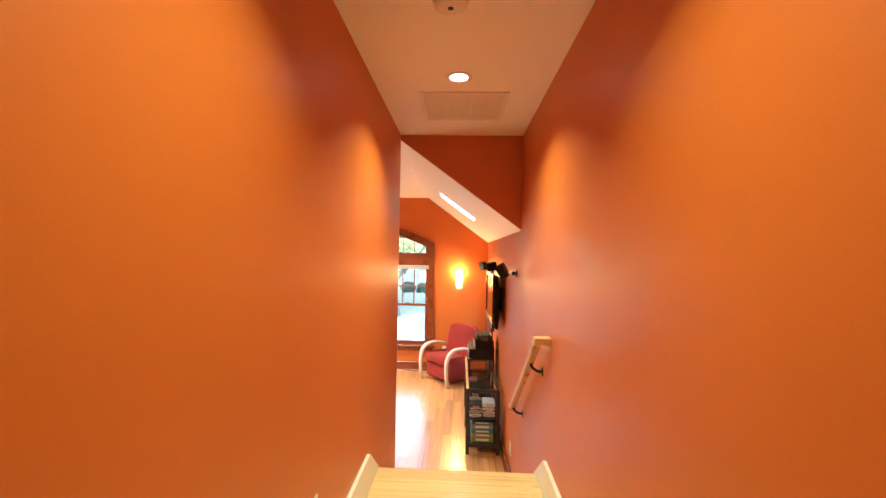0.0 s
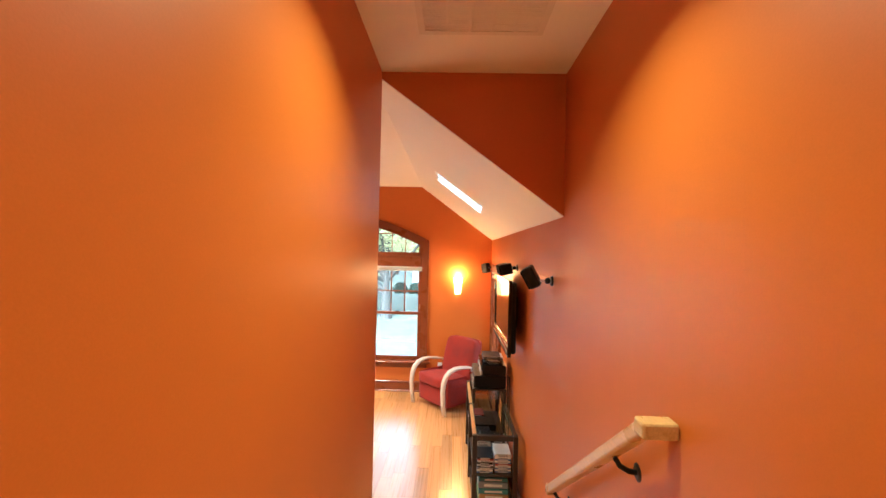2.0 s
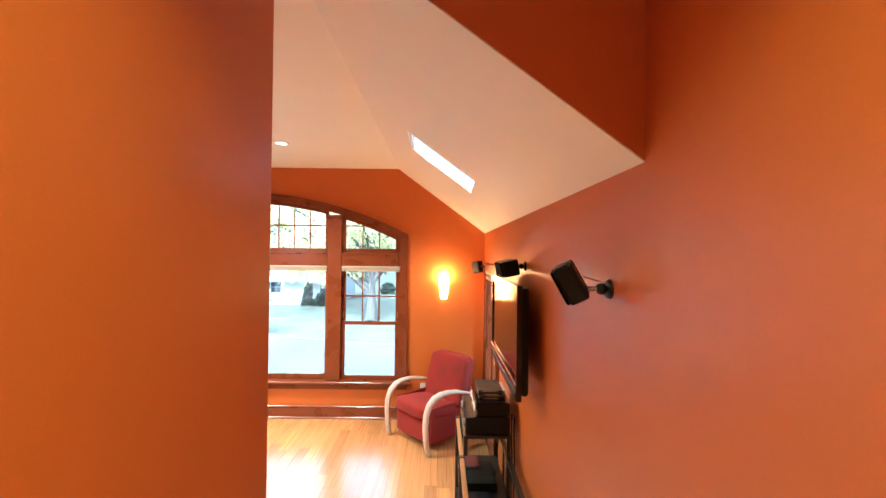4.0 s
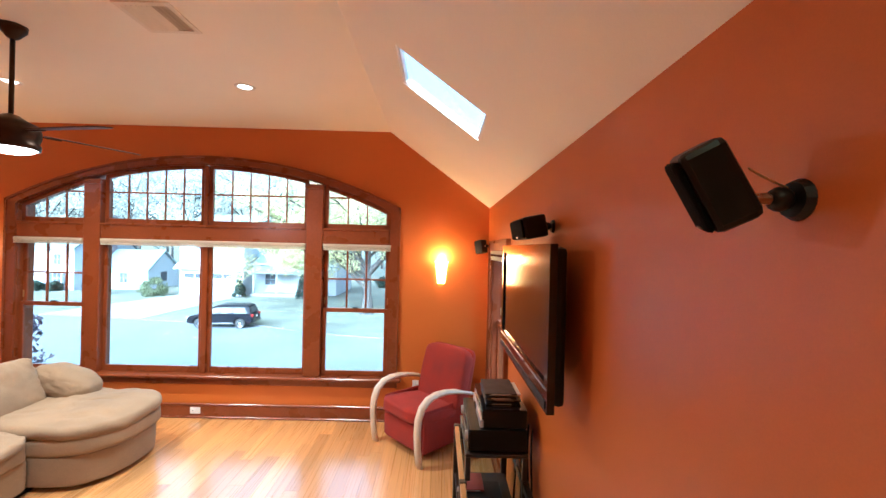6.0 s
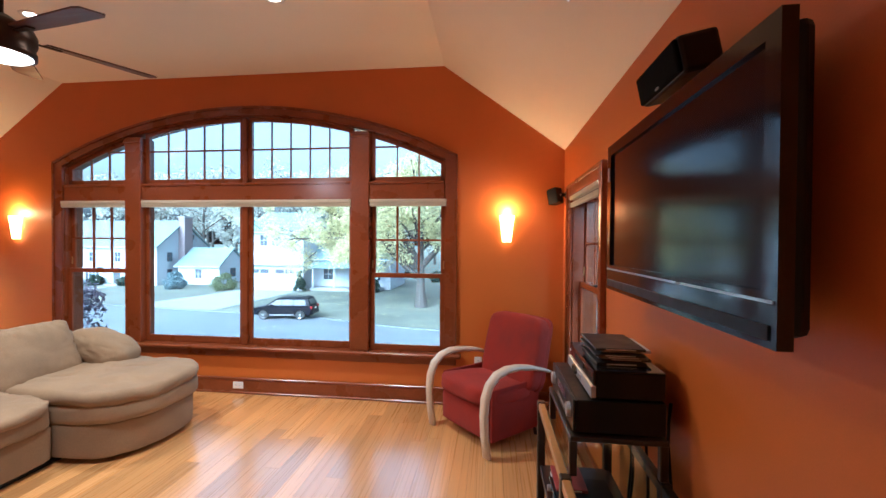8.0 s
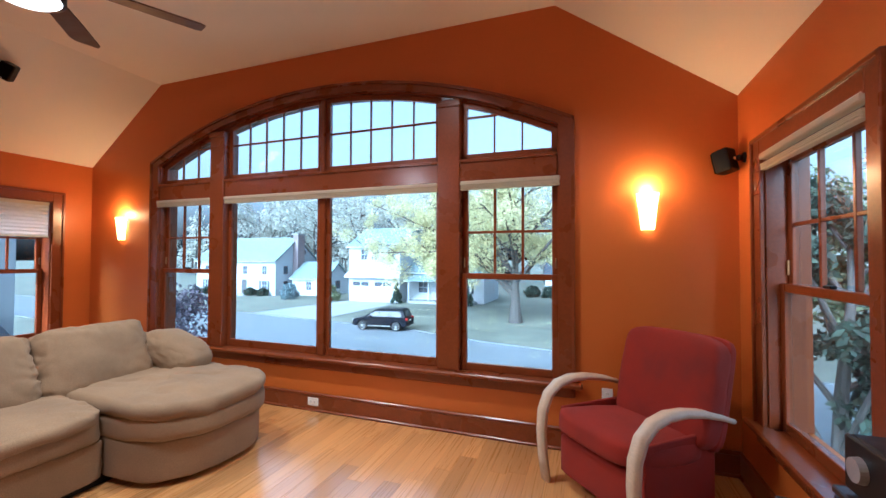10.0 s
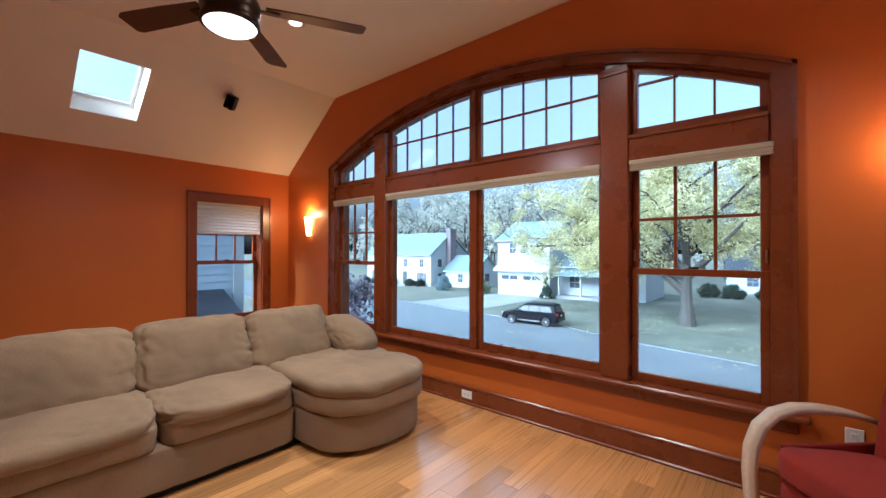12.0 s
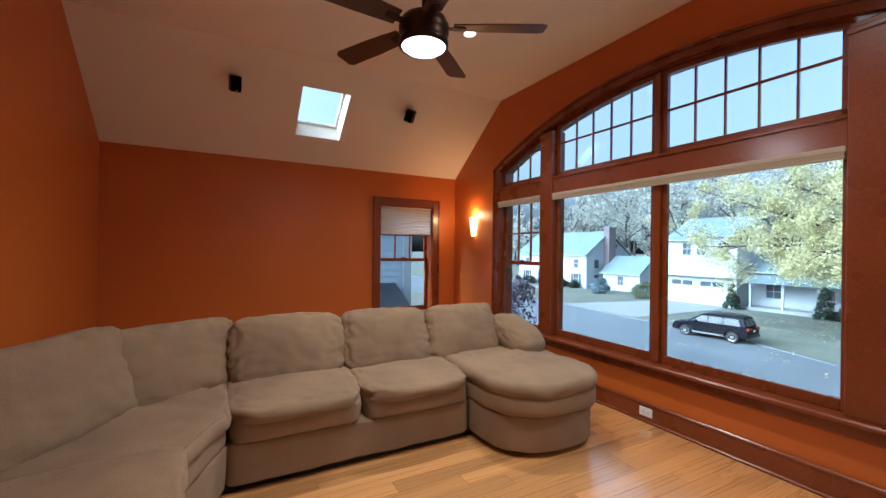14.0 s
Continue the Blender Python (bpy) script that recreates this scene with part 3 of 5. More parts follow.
# vents, smoke alarm, plates
VENT = surface("white_vent_enamel", (0.80, 0.73, 0.62), 0.45, 0.04, 8, 0.03, 150, 0.02)
hv = empty("return_air_grille", (-0.52, -4.92, HALL_TOP))
part("frame", prism([(-0.29, -0.27), (0.29, -0.27), (0.29, 0.27), (-0.29, 0.27)], [[(-0.26, -0.24), (0.26, -0.24), (0.26, 0.24), (-0.26, 0.24)]], lambda u, v: (u, v, -0.008), (0, 0, 0.008)), VENT, hv)
part("backing", box(-0.26, 0.26, -0.24, 0.24, -0.0015, -0.0005), surface("vent_shadow", (0.70, 0.63, 0.53), 0.8), hv)
for k in range(4):
    part("divider", box(-0.26 + 0.104 * (k + 1) - 0.005, -0.26 + 0.104 * (k + 1) + 0.005, -0.24, 0.24, -0.008, -0.002), VENT, hv)
for k in range(34):
    y = -0.235 + 0.47 * k / 33
    part("slat", moved(box(-0.26, 0.26, -0.0067, 0.0067, -0.0006, 0.0006), pose(0, y, -0.0045, 5, 0, 0)), VENT, hv)
tagged(hv, "white slatted return air grille in the hall ceiling", "vent")
cv = empty("ceiling_vent", (-2.245, -2.24, ZC))
part("frame", prism([(-0.16, -0.16), (0.16, -0.16), (0.16, 0.16), (-0.16, 0.16)], [[(-0.13, -0.13), (0.13, -0.13), (0.13, 0.13), (-0.13, 0.13)]], lambda u, v: (u, v, -0.007), (0, 0, 0.007)), VENT, cv)
part("backing", box(-0.13, 0.13, -0.13, 0.13, -0.0015, -0.0005), surface("vent_duct_grey", (0.62, 0.54, 0.44), 0.8), cv)
for k in range(9):
    part("slat", moved(box(-0.012, 0.012, -0.13, 0.13, -0.0007, 0.0007), pose(-0.115 + 0.23 * k / 8, 0, -0.006, 0, -35 if k < 6 else 40, 0)), VENT, cv)
tagged(cv, "square white supply vent in the flat ceiling", "vent")
sm = empty("smoke_alarm", (-0.58, -6.13, HALL_TOP))
part("base", lathe([(0.0, 0.0), (0.075, 0.0), (0.075, -0.012), (0.0, -0.012)], 32), VENT, sm, smooth=False)
part("cover", lathe([(0.07, -0.012), (0.066, -0.028), (0.045, -0.036), (0.02, -0.038), (0.0, -0.038)], 32), VENT, sm, smooth=True)
part("test_button", lathe([(0.012, -0.038), (0.011, -0.041), (0.0, -0.041)], 16), DARK, sm)
tagged(sm, "round cream smoke alarm on the hall ceiling", "smoke alarm")


def outlet(place, turn, flat=False):
    ob = empty("wall_outlet", place, turn)
    w, h = (0.058, 0.036) if flat else (0.036, 0.058)
    part("cover_plate", box(-w, w, -0.006, 0.0, -h, h, 0.003), WHITE, ob)
    for k in (-1, 1):
        c = (k * 0.02, 0) if flat else (0, k * 0.02)
        f = part("socket", box(c[0] - 0.014, c[0] + 0.014, -0.0085, -0.006, c[1] - 0.014, c[1] + 0.014, 0.001), WHITE, ob)
        for q in (-0.005, 0.005):
            part("slot", box(c[0] + q - 0.001, c[0] + q + 0.001, -0.0095, -0.0085, c[1] - 0.004, c[1] + 0.005), DARK, f)
    return tagged(ob, "white plastic double wall outlet", "wall outlet", "outlets")


outlet((-3.286, -0.018, 0.088), 0, True)
outlet((-0.80, -0.002, 0.42), 0)
outlet((-0.002, -3.75, 0.36), -90)
outlet((HX + 0.002, -6.25, 1.28), 90)

# handrail: an oak rail on two iron brackets with a return to the wall
IRON = surface("black_iron", (0.02, 0.018, 0.016), 0.45, 0.2, 20, 0.1, 200, 0.03, metal=0.6)
rail = empty("handrail", (0, 0, 0))
ya, za, yb, zb = -5.40, 1.775, -4.37, 1.01
dy, dz = yb - ya, zb - za
ln = math.hypot(dy, dz)
tilt = math.degrees(math.atan2(dz, dy))
part("rail", moved(box(-0.024, 0.024, 0, ln, -0.030, 0.014, 0.010, steps=3), pose(-0.075, ya, za, tilt, 0, 0)), OAKX, rail)
part("return", box(-0.102, -0.001, ya - 0.04, ya + 0.02, za - 0.030, za + 0.018, 0.008, steps=2), OAKX, rail, "oak return block to the wall")
part("end_block", box(-0.104, -0.046, yb - 0.02, yb + 0.02, zb - 0.036, zb + 0.012, 0.008, steps=2), OAKX, rail)
for f in (0.20, 0.93):
    y, z = ya + dy * f, za + dz * f - 0.035
    br = part("bracket", tube([(-0.004, y, z - 0.055), (-0.03, y, z - 0.052), (-0.06, y, z - 0.035), (-0.075, y, z - 0.01)], 0.009, 10), IRON, rail, "black iron bracket", True)
    part("rosette", moved(lathe([(0.0, 0.006), (0.02, 0.005), (0.03, 0.0), (0.0, 0.0)], 18), pose(-0.001, y, z - 0.055, 0, -90, 0)), IRON, br)
tagged(rail, "natural oak handrail on black iron wall brackets", "handrail")

# ---- audio and television ----
HONEY = surface("honey_wood_edge", (0.42, 0.20, 0.06), 0.35, 0.15, 5, 0.12, 40, 0.03)
CLOTH = surface("black_speaker_cloth", (0.002, 0.002, 0.002), 0.98, 0.15, 30, 0.3, 500, 0.25)
for m, v in ((CLOTH, 0.1), (DARK, 0.25)):
    m.node_tree.nodes["Principled BSDF"].inputs["Specular IOR Level"].default_value = v
SCREEN, _, sp = nodes("dark_glossy_screen")
sp.inputs["Base Color"].default_value = (0.006, 0.006, 0.008, 1)
sp.inputs["Roughness"].default_value = 0.12
sp.inputs["Specular IOR Level"].default_value = 0.3
GLOSS = surface("piano_black_plastic", (0.008, 0.008, 0.009), 0.12, 0.1, 10, 0.05, 200, 0.0)


def speaker(place, body_turn, size, reach, name="wall_speaker", label="", lift=0.0):
    """A small loudspeaker on a ball mount. place: the pose whose -y is out of the wall; body_turn: pitch, roll and yaw of the cabinet."""
    ob = empty(name, (0, 0, 0))
    ob.matrix_basis = place @ Matrix()
    w, d, h = size
    part("wall_plate", moved(lathe([(0.0, 0.012), (0.028, 0.012), (0.034, 0.0), (0.0, 0.0)], 20), pose(0, 0, 0, 90, 0, 0)), DARK, ob)
    part("ball_joint", moved(lathe([(0.02 * math.sin(math.pi * k / 8), -0.02 * math.cos(math.pi * k / 8)) for k in range(9)], 16), pose(0, -0.03, 0)), DARK, ob, smooth=True)
    part("arm", tube([(0, -0.03, 0), (0, -reach, 0)], 0.009, 10), STEEL, ob)
    m = pose(0, -reach, 0, *body_turn) @ pose(0, 0, lift)
    cab = part("cabinet", moved(box(-w / 2, w / 2, -d, 0.0, -h / 2, h / 2, 0.012, steps=2), m), DARK, ob)
    part("grille", moved(box(-w / 2 + 0.006, w / 2 - 0.006, -d - 0.010, -d + 0.004, -h / 2 + 0.006, h / 2 - 0.006, 0.008, steps=2), m), CLOTH, cab, "black cloth grille")
    part("badge", moved(box(-0.012, 0.012, -d - 0.0115, -d - 0.009, -h / 2 + 0.012, -h / 2 + 0.018), m), STEEL, cab)
    return tagged(ob, label or "small black satellite loudspeaker on a swivel wall mount", "loudspeaker", "surround loudspeakers")


speaker(pose(XE - 0.001, -4.0, 2.083, 0, 0, -90), (28, 9, -20), (0.092, 0.071, 0.138), 0.077, lift=0.044)
speaker(pose(XE - 0.001, -0.12, 2.03, 0, 0, -90), (12, 0, -45), (0.10, 0.10, 0.15), 0.06)
sw = empty("speaker_wire")
part("wire", tube([(-0.105, -4.03, 2.125), (-0.07, -4.01, 2.118), (-0.035, -4.0, 2.108), (-0.002, -3.99, 2.10)], 0.0018, 6), HONEY, sw, smooth=True)
tagged(sw, "thin copper wire between a loudspeaker and the wall", "wire")
for y, turn in ((-1.10, (0, 26, -38)), (-3.02, (0, -4, 10))):
    q = Vector(on_slope(-1, y, 0.755))
    speaker(pose(q.x + 0.004, q.y, q.z - 0.003, 0, 0, 90), (22, turn[1], turn[2]), (0.10, 0.10, 0.15), 0.07)

tv = empty("television", (-0.15, -2.55, 0))
TVW, TZ0, TZ1 = 0.565, 1.372, 2.02
part("bezel", prism([(-TVW, TZ0), (TVW, TZ0), (TVW, TZ1), (-TVW, TZ1)], [[(-TVW + 0.045, TZ0 + 0.11), (TVW - 0.045, TZ0 + 0.11), (TVW - 0.045, TZ1 - 0.045), (-TVW + 0.045, TZ1 - 0.045)]],
                    lambda u, v: (0, u, v), (0.03, 0, 0)), GLOSS, tv)
part("screen", box(0.010, 0.016, -TVW + 0.04, TVW - 0.04, TZ0 + 0.105, TZ1 - 0.04), SCREEN, tv, "dark switched-off screen")
part("rear_shell", box(0.03, 0.075, -TVW + 0.012, TVW - 0.012, TZ0 + 0.02, TZ1 - 0.012, 0.02, steps=2), DARK, tv)
part("rear_hump", box(0.075, 0.105, -0.36, 0.36, TZ0 + 0.1, TZ1 - 0.15, 0.015, steps=2), DARK, tv)
part("speaker_strip", box(-0.004, 0.001, -TVW + 0.02, TVW - 0.02, TZ0 + 0.015, TZ0 + 0.045, 0.001), DARK, tv)
part("chrome_line", box(-0.003, 0.001, -TVW + 0.01, TVW - 0.01, TZ0 + 0.088, TZ0 + 0.094), STEEL, tv, "thin silver line")
part("badge", box(-0.003, 0.001, TVW - 0.036, TVW - 0.016, TZ1 - 0.16, TZ1 - 0.10), STEEL, tv)
mt = part("wall_mount", box(0.105, 0.149, -0.12, 0.12, 1.55, 1.84, 0.004), IRON, tv, "black steel wall bracket")
for y in (-0.2, 0.2):
    part("mount_arm", box(0.100, 0.112, y - 0.015, y + 0.015, 1.42, 1.90), IRON, mt)
tagged(tv, "flat black television tilted out on a wall bracket", "television")
speaker(pose(XE - 0.001, -2.62, 2.115, 0, 0, -90), (12, 0, 0), (0.30, 0.11, 0.105), 0.07, "centre_speaker", "black centre loudspeaker mounted on the wall above the television")

# open stand of dark wood with shelves, and what stands on it
ESPRESSO = surface("espresso_wood", (0.022, 0.011, 0.007), 0.35, 0.25, 6, 0.2, 60, 0.04, coat=0.2)
SX0, SX1, SY0, SY1, SZ = -0.43, -0.05, -3.17, -1.72, 0.735
stand = empty("media_stand", (0, 0, 0))
for x in (SX0 + 0.02, SX1 - 0.02):
    for y in (SY0 + 0.02, (SY0 + SY1) / 2, SY1 - 0.02):
        part("post", box(x - 0.02, x + 0.02, y - 0.02, y + 0.02, 0.0, SZ, 0.004), ESPRESSO, stand)
for y in (SY0 + 0.02, SY1 - 0.02):
    for z in (SZ - 0.045, 0.08):
        part("end_rail", box(SX0 + 0.04, SX1 - 0.04, y - 0.016, y + 0.016, z, z + 0.04, 0.003), ESPRESSO, stand)
for x in (SX0 + 0.02, SX1 - 0.02):
    part("side_rail", box(x - 0.016, x + 0.016, SY0 + 0.04, SY1 - 0.04, SZ - 0.042, SZ - 0.004, 0.003), HONEY if x < -0.2 else ESPRESSO, stand, "honey-coloured edge" if x < -0.2 else "")
for z in (0.10, 0.38):
    part("shelf", box(SX0 + 0.012, SX1 - 0.012, SY0 + 0.03, SY1 - 0.03, z, z + 0.02, 0.003), ESPRESSO, stand)
tg = part("glass_top", box(SX0 + 0.03, SX1 - 0.03, SY0 + 0.034, SY1 - 0.034, SZ - 0.004, SZ + 0.004, 0.002), GLASS, stand, "clear glass top")
tagged(stand, "espresso wood media stand with open shelves and a glass top", "media stand")

rnd = random.Random(11)
PAPERS = [surface(n, c, 0.5, 0.1, 12, 0.1, 120, 0.02) for n, c in (
    ("white_card", (0.7, 0.7, 0.68)), ("teal_card", (0.05, 0.22, 0.24)), ("grey_card", (0.22, 0.24, 0.26)), ("green_card", (0.16, 0.24, 0.06)), ("black_card", (0.015, 0.015, 0.018)),
    ("blue_card", (0.08, 0.16, 0.35)), ("red_card", (0.35, 0.05, 0.04)), ("tan_card", (0.38, 0.22, 0.10)))]


def case(kind, x0, x1, y0, y1, z0, z1, m, label, category):
    ob = empty(kind, ((x0 + x1) / 2, (y0 + y1) / 2, z0))
    w, d, h = (x1 - x0) / 2, (y1 - y0) / 2, z1 - z0
    part("cover", box(-w, w, -d, d, 0, h, min(0.0015, h / 4)), m, ob)
    part("spine_label", box(-w * 0.6, w * 0.6, -d - 0.0008, -d, h * 0.3, h * 0.7), PAPERS[0] if m is not PAPERS[0] else PAPERS[2], ob)
    return tagged(ob, label, category, kind + "s on the media stand")


# the low shelf: a pile of large books; the upper one: stacks of disc cases
z = 0.12
for k, (h, m, nm) in enumerate(((0.055, 3, "green"), (0.035, 7, "tan"), (0.04, 1, "teal"), (0.05, 2, "grey"), (0.03, 1, "teal"))):
    case("book", -0.37 + 0.01 * rnd.random(), -0.11 - 0.01 * rnd.random(), -3.12 + 0.012 * k, -2.86 - 0.01 * k, z, z + h, PAPERS[m], "thick %s book lying in a pile on a low shelf" % nm, "book")
    z += h + 0.0005
for st, (x0, y0, n) in enumerate(((-0.385, -3.12, 9), (-0.235, -3.11, 11), (-0.38, -2.80, 12), (-0.235, -2.78, 8), (-0.38, -2.10, 6))):
    z = 0.4005
    for k in range(n):
        j = rnd.uniform(-0.006, 0.006)
        mi = rnd.choice((0, 0, 4, 4, 5, 6, 2, 0))
        nm = {0: "white", 4: "black", 5: "blue", 6: "red", 2: "grey"}[mi]
        case("disc_case", x0 + j, x0 + 0.136 + j, y0 + j, y0 + 0.19 + j, z, z + 0.014, PAPERS[mi], "%s plastic disc case in a stack on a shelf" % nm, "disc case")
        z += 0.0145

SILVER = surface("silver_plastic", (0.42, 0.43, 0.45), 0.35, 0.08, 10, 0.05, 200, 0.02, metal=0.5)
BLUEGLASS = surface("blue_display_window", (0.02, 0.04, 0.08), 0.15, 0.1, 10, 0.05, 200, 0.0)


def component(name, x0, y0, y1, z0, z1, front, label, deep=0.33):
    """A hi-fi box whose front faces -x."""
    ob = empty(name, (x0, (y0 + y1) / 2, z0))
    w, h = (y1 - y0) / 2, z1 - z0
    part("case", box(0.012, deep, -w, w, 0.008, h, 0.003), DARK, ob)
    fp = part("front_panel", box(0, 0.012, -w, w, 0.008, h, 0.003), front, ob, "front panel")
    part("display", box(-0.0015, 0.0, -w * 0.35, w * 0.35, h * 0.55, h * 0.82), BLUEGLASS, fp)
    for k, q in enumerate((-0.75, 0.75)):
        part("knob", moved(lathe([(0.0, 0.014), (h * 0.2, 0.014), (h * 0.22, 0.0), (0.0, 0.0)], 20), pose(0, w * q, h * 0.55, 0, -90, 0)), SILVER if front is not SILVER else DARK, fp, smooth=False)
    for k in range(6):
        part("button", box(-0.003, 0.0, -w * 0.3 + w * 0.12 * k - 0.006, -w * 0.3 + w * 0.12 * k + 0.006, h * 0.25, h * 0.36), DARK if front is SILVER else SILVER, fp)
    for x in (0.04, deep - 0.04):
        for y in (-w + 0.04, w - 0.04):
            part("foot", moved(lathe([(0.0, 0.0), (0.014, 0.0), (0.016, 0.009), (0.0, 0.009)], 12), pose(x, y, 0)), DARK, ob)
    return tagged(ob, label, "hi-fi unit", "hi-fi units on the media stand")


RY0, RY1, RZ = -2.46, -1.94, 0.885
riser = empty("riser_shelf", (0, 0, SZ + 0.004))
part("board", box(-0.40, -0.06, RY0, RY1, RZ - SZ - 0.022, RZ - SZ - 0.004, 0.003), ESPRESSO, riser)
for x in (-0.385, -0.075):
    for y in (RY0 + 0.02, RY1 - 0.02):
        part("leg", box(x - 0.014, x + 0.014, y - 0.014, y + 0.014, 0.0, RZ - SZ - 0.022, 0.003), ESPRESSO, riser)
tagged(riser, "small espresso wood riser shelf standing on the media stand", "shelf")
component("hifi_amplifier", -0.385, RY0 + 0.02, RY1 - 0.02, RZ, RZ + 0.125, DARK, "black amplifier with knobs on a riser shelf", 0.32)


def disc_player(x0, y0, y1, z0):
    """A black player over a silver strip that carries an oval dial and a square key; its front faces -x."""
    ob = empty("disc_player", (x0, (y0 + y1) / 2, z0))
    w = (y1 - y0) / 2
    part("case", box(0.012, 0.25, -w + 0.004, w - 0.004, 0.006, 0.102, 0.003), DARK, ob)
    part("lid", box(0.0, 0.25, -w, w, 0.102, 0.108, 0.002), GLOSS, ob)
    part("upper_panel", box(0.0, 0.012, -w, w, 0.052, 0.102, 0.003), GLOSS, ob, "glossy black upper panel")
    fp = part("front_panel", box(-0.008, 0.012, -w, w, 0.006, 0.052, 0.005, steps=2), SILVER, ob, "silver lower panel")
    dial = moved(lathe([(0.0, 0.006), (0.02, 0.005), (0.023, 0.0), (0.0, 0.0)], 24), pose(-0.008, w * 0.28, 0.029, 0, -90, 0) @ Matrix.Diagonal((0.8, 2.0, 1, 1)))
    part("dial", dial, GLOSS, fp, "oval dark dial")
    part("key", box(-0.011, -0.008, -w * 0.26, -w * 0.08, 0.016, 0.042, 0.003), SILVER, fp)
    part("lamp", box(-0.002, 0.0, w * 0.86, w * 0.92, 0.074, 0.084), PAPERS[0], ob)
    part("tray", box(-0.002, 0.0, -w * 0.3, w * 0.4, 0.070, 0.088), DARK, ob)
    for x in (0.03, 0.22):
        for y in (-w + 0.04, w - 0.04):
            part("foot", moved(lathe([(0.0, 0.0), (0.014, 0.0), (0.016, 0.007), (0.0, 0.007)], 12), pose(x, y, 0)), DARK, ob)
    return tagged(ob, "black and silver disc player with an oval dial", "hi-fi unit", "hi-fi units on the media stand")


disc_player(-0.315, -2.435, -2.0, RZ + 0.125)
z = RZ + 0.2335
for k in range(6):
    j = rnd.uniform(-0.02, 0.02)
    h = rnd.uniform(0.008, 0.013)
    mi = (4, 4, 2, 4, 0, 4)[k]
    case("disc_case", -0.28 + j, -0.10 + j, -2.36 + j, -2.12 - j, z, z + h, PAPERS[mi], "loose thin case lying on the disc player", "disc case")
    z += h + 0.0005
component("game_console", -0.40, -2.32, -1.98, 0.4005, 0.47, GLOSS, "black game console on the upper shelf", 0.26)
# five thick cables, added to fill an unidentified dark shape near the wall
for k, (y, sag) in enumerate(((-2.05, 0.1), (-2.2, 0.16), (-1.98, 0.05), (-2.3, 0.12), (-2.36, 0.06))):
    cb = empty("cable")
    pts = [(-0.05 + 0.008 * k, y + 0.02 * math.sin(i), RZ + 0.10 - (RZ + 0.06) * i / 12 - sag * math.sin(math.pi * i / 12) * 0.2) for i in range(13)]
    part("wire", tube(pts, 0.006, 6), DARK, cb, smooth=True)
    tagged(cb, "black cable added to fill an unidentified dark shape behind the hi-fi units", "cable", "cables behind the stand")

# ---- armchair ----
RED = surface("red_chenille", (0.26, 0.017, 0.006), 0.9, 0.22, 5, 0.2, 350, 0.35, sheen=0.03)
BIRCH = surface("whitewashed_bentwood", (0.66, 0.54, 0.40), 0.38, 0.08, 4, 0.1, 60, 0.03, stretch=(1, 6, 1))


def cushion(size, n=5.0, bulge=0.12, seed=0.0, rough=0.006, cuts=11, wave=0.0, crown=1.0):
    """A soft block: rounded edges, swelling faces, uneven seams and creases."""
    bm = bmesh.new()
    bmesh.ops.create_cube(bm, size=2)
    bmesh.ops.subdivide_edges(bm, edges=bm.edges[:], cuts=cuts, use_grid_fill=True)
    sx, sy, sz = (d / 2 for d in size)
    for v in bm.verts:
        p = v.co.copy()
        k = max(abs(p.x), abs(p.y), abs(p.z)) / (abs(p.x) ** n + abs(p.y) ** n + abs(p.z) ** n) ** (1 / n)
        q = p * k
        fx, fy, fz = 1 - p.x ** 2, 1 - p.y ** 2, 1 - p.z ** 2
        q = Vector((q.x * (1 + bulge * 0.5 * fy * fz), q.y * (1 + bulge * 0.15 * fx * fz), q.z * (1 + bulge * crown * fx * fy)))
        q = Vector((q.x * sx, q.y * sy, q.z * sz))
        o = Vector((seed * 7.3, seed * 3.1, seed * 1.7))
        q += rough * noise.noise_vector(q * 9 + o) + 2.2 * rough * noise.noise_vector(q * 2.6 + o)
        if wave:
            ridge = (1 - abs(noise.noise(Vector((q.x * 5, q.y * 4, q.z * 5)) + o))) ** 7
            rim = max(abs(p.x), abs(p.y), abs(p.z)) ** 2 * (1 - min(fx, 1) * min(fy, 1) * min(fz, 1))
            edge = max(1 - fx, 1 - fy) * max(1 - fy, 1 - fz) * rim
            tuck = (1 - abs(noise.noise(Vector((q.x * 13, q.y * 13, q.z * 13)) + o * 2))) ** 5
            q -= wave * (0.3 * ridge + 1.1 * edge * tuck) * p.normalized()
            q.y -= math.copysign(1.6 * wave * abs(noise.noise(Vector((q.x * 9, seed, q.z * 24)))), p.y) * abs(p.y) ** 6
        v.co = q
    return bm


chair = empty("armchair", (-0.675, -0.478, 0), -47)
# local: the seat faces -y, x runs along its width
W = 0.30
part("seat_base", moved(cushion((0.60, 0.58, 0.26), 9, 0.02, 1.0, 0.003), pose(0, -0.03, 0.20)), RED, chair, smooth=True)
part("seat_cushion", moved(cushion((0.61, 0.60, 0.15), 5.5, 0.16, 2.0, 0.004), pose(0, -0.06, 0.385, -5, 0, 0)), RED, chair, smooth=True)
bk = part("backrest", moved(cushion((0.60, 0.15, 0.58), 9, 0.10, 3.0, 0.004), pose(0.055, 0.22, 0.66, -14, 0, 0)), RED, chair, smooth=True)
part("piping", moved(cushion((0.62, 0.06, 0.62), 9, 0.0, 3.5, 0.002), pose(0.055, 0.285, 0.65, -14, 0, 0)), RED, bk, smooth=True)
part("side_panel", moved(box(-W - 0.012, -W + 0.01, -0.28, 0.25, 0.07, 0.47, 0.01, steps=2), pose(0, 0, 0)), RED, chair)
part("side_panel", moved(box(W - 0.01, W + 0.012, -0.28, 0.25, 0.07, 0.47, 0.01, steps=2), pose(0, 0, 0)), RED, chair)
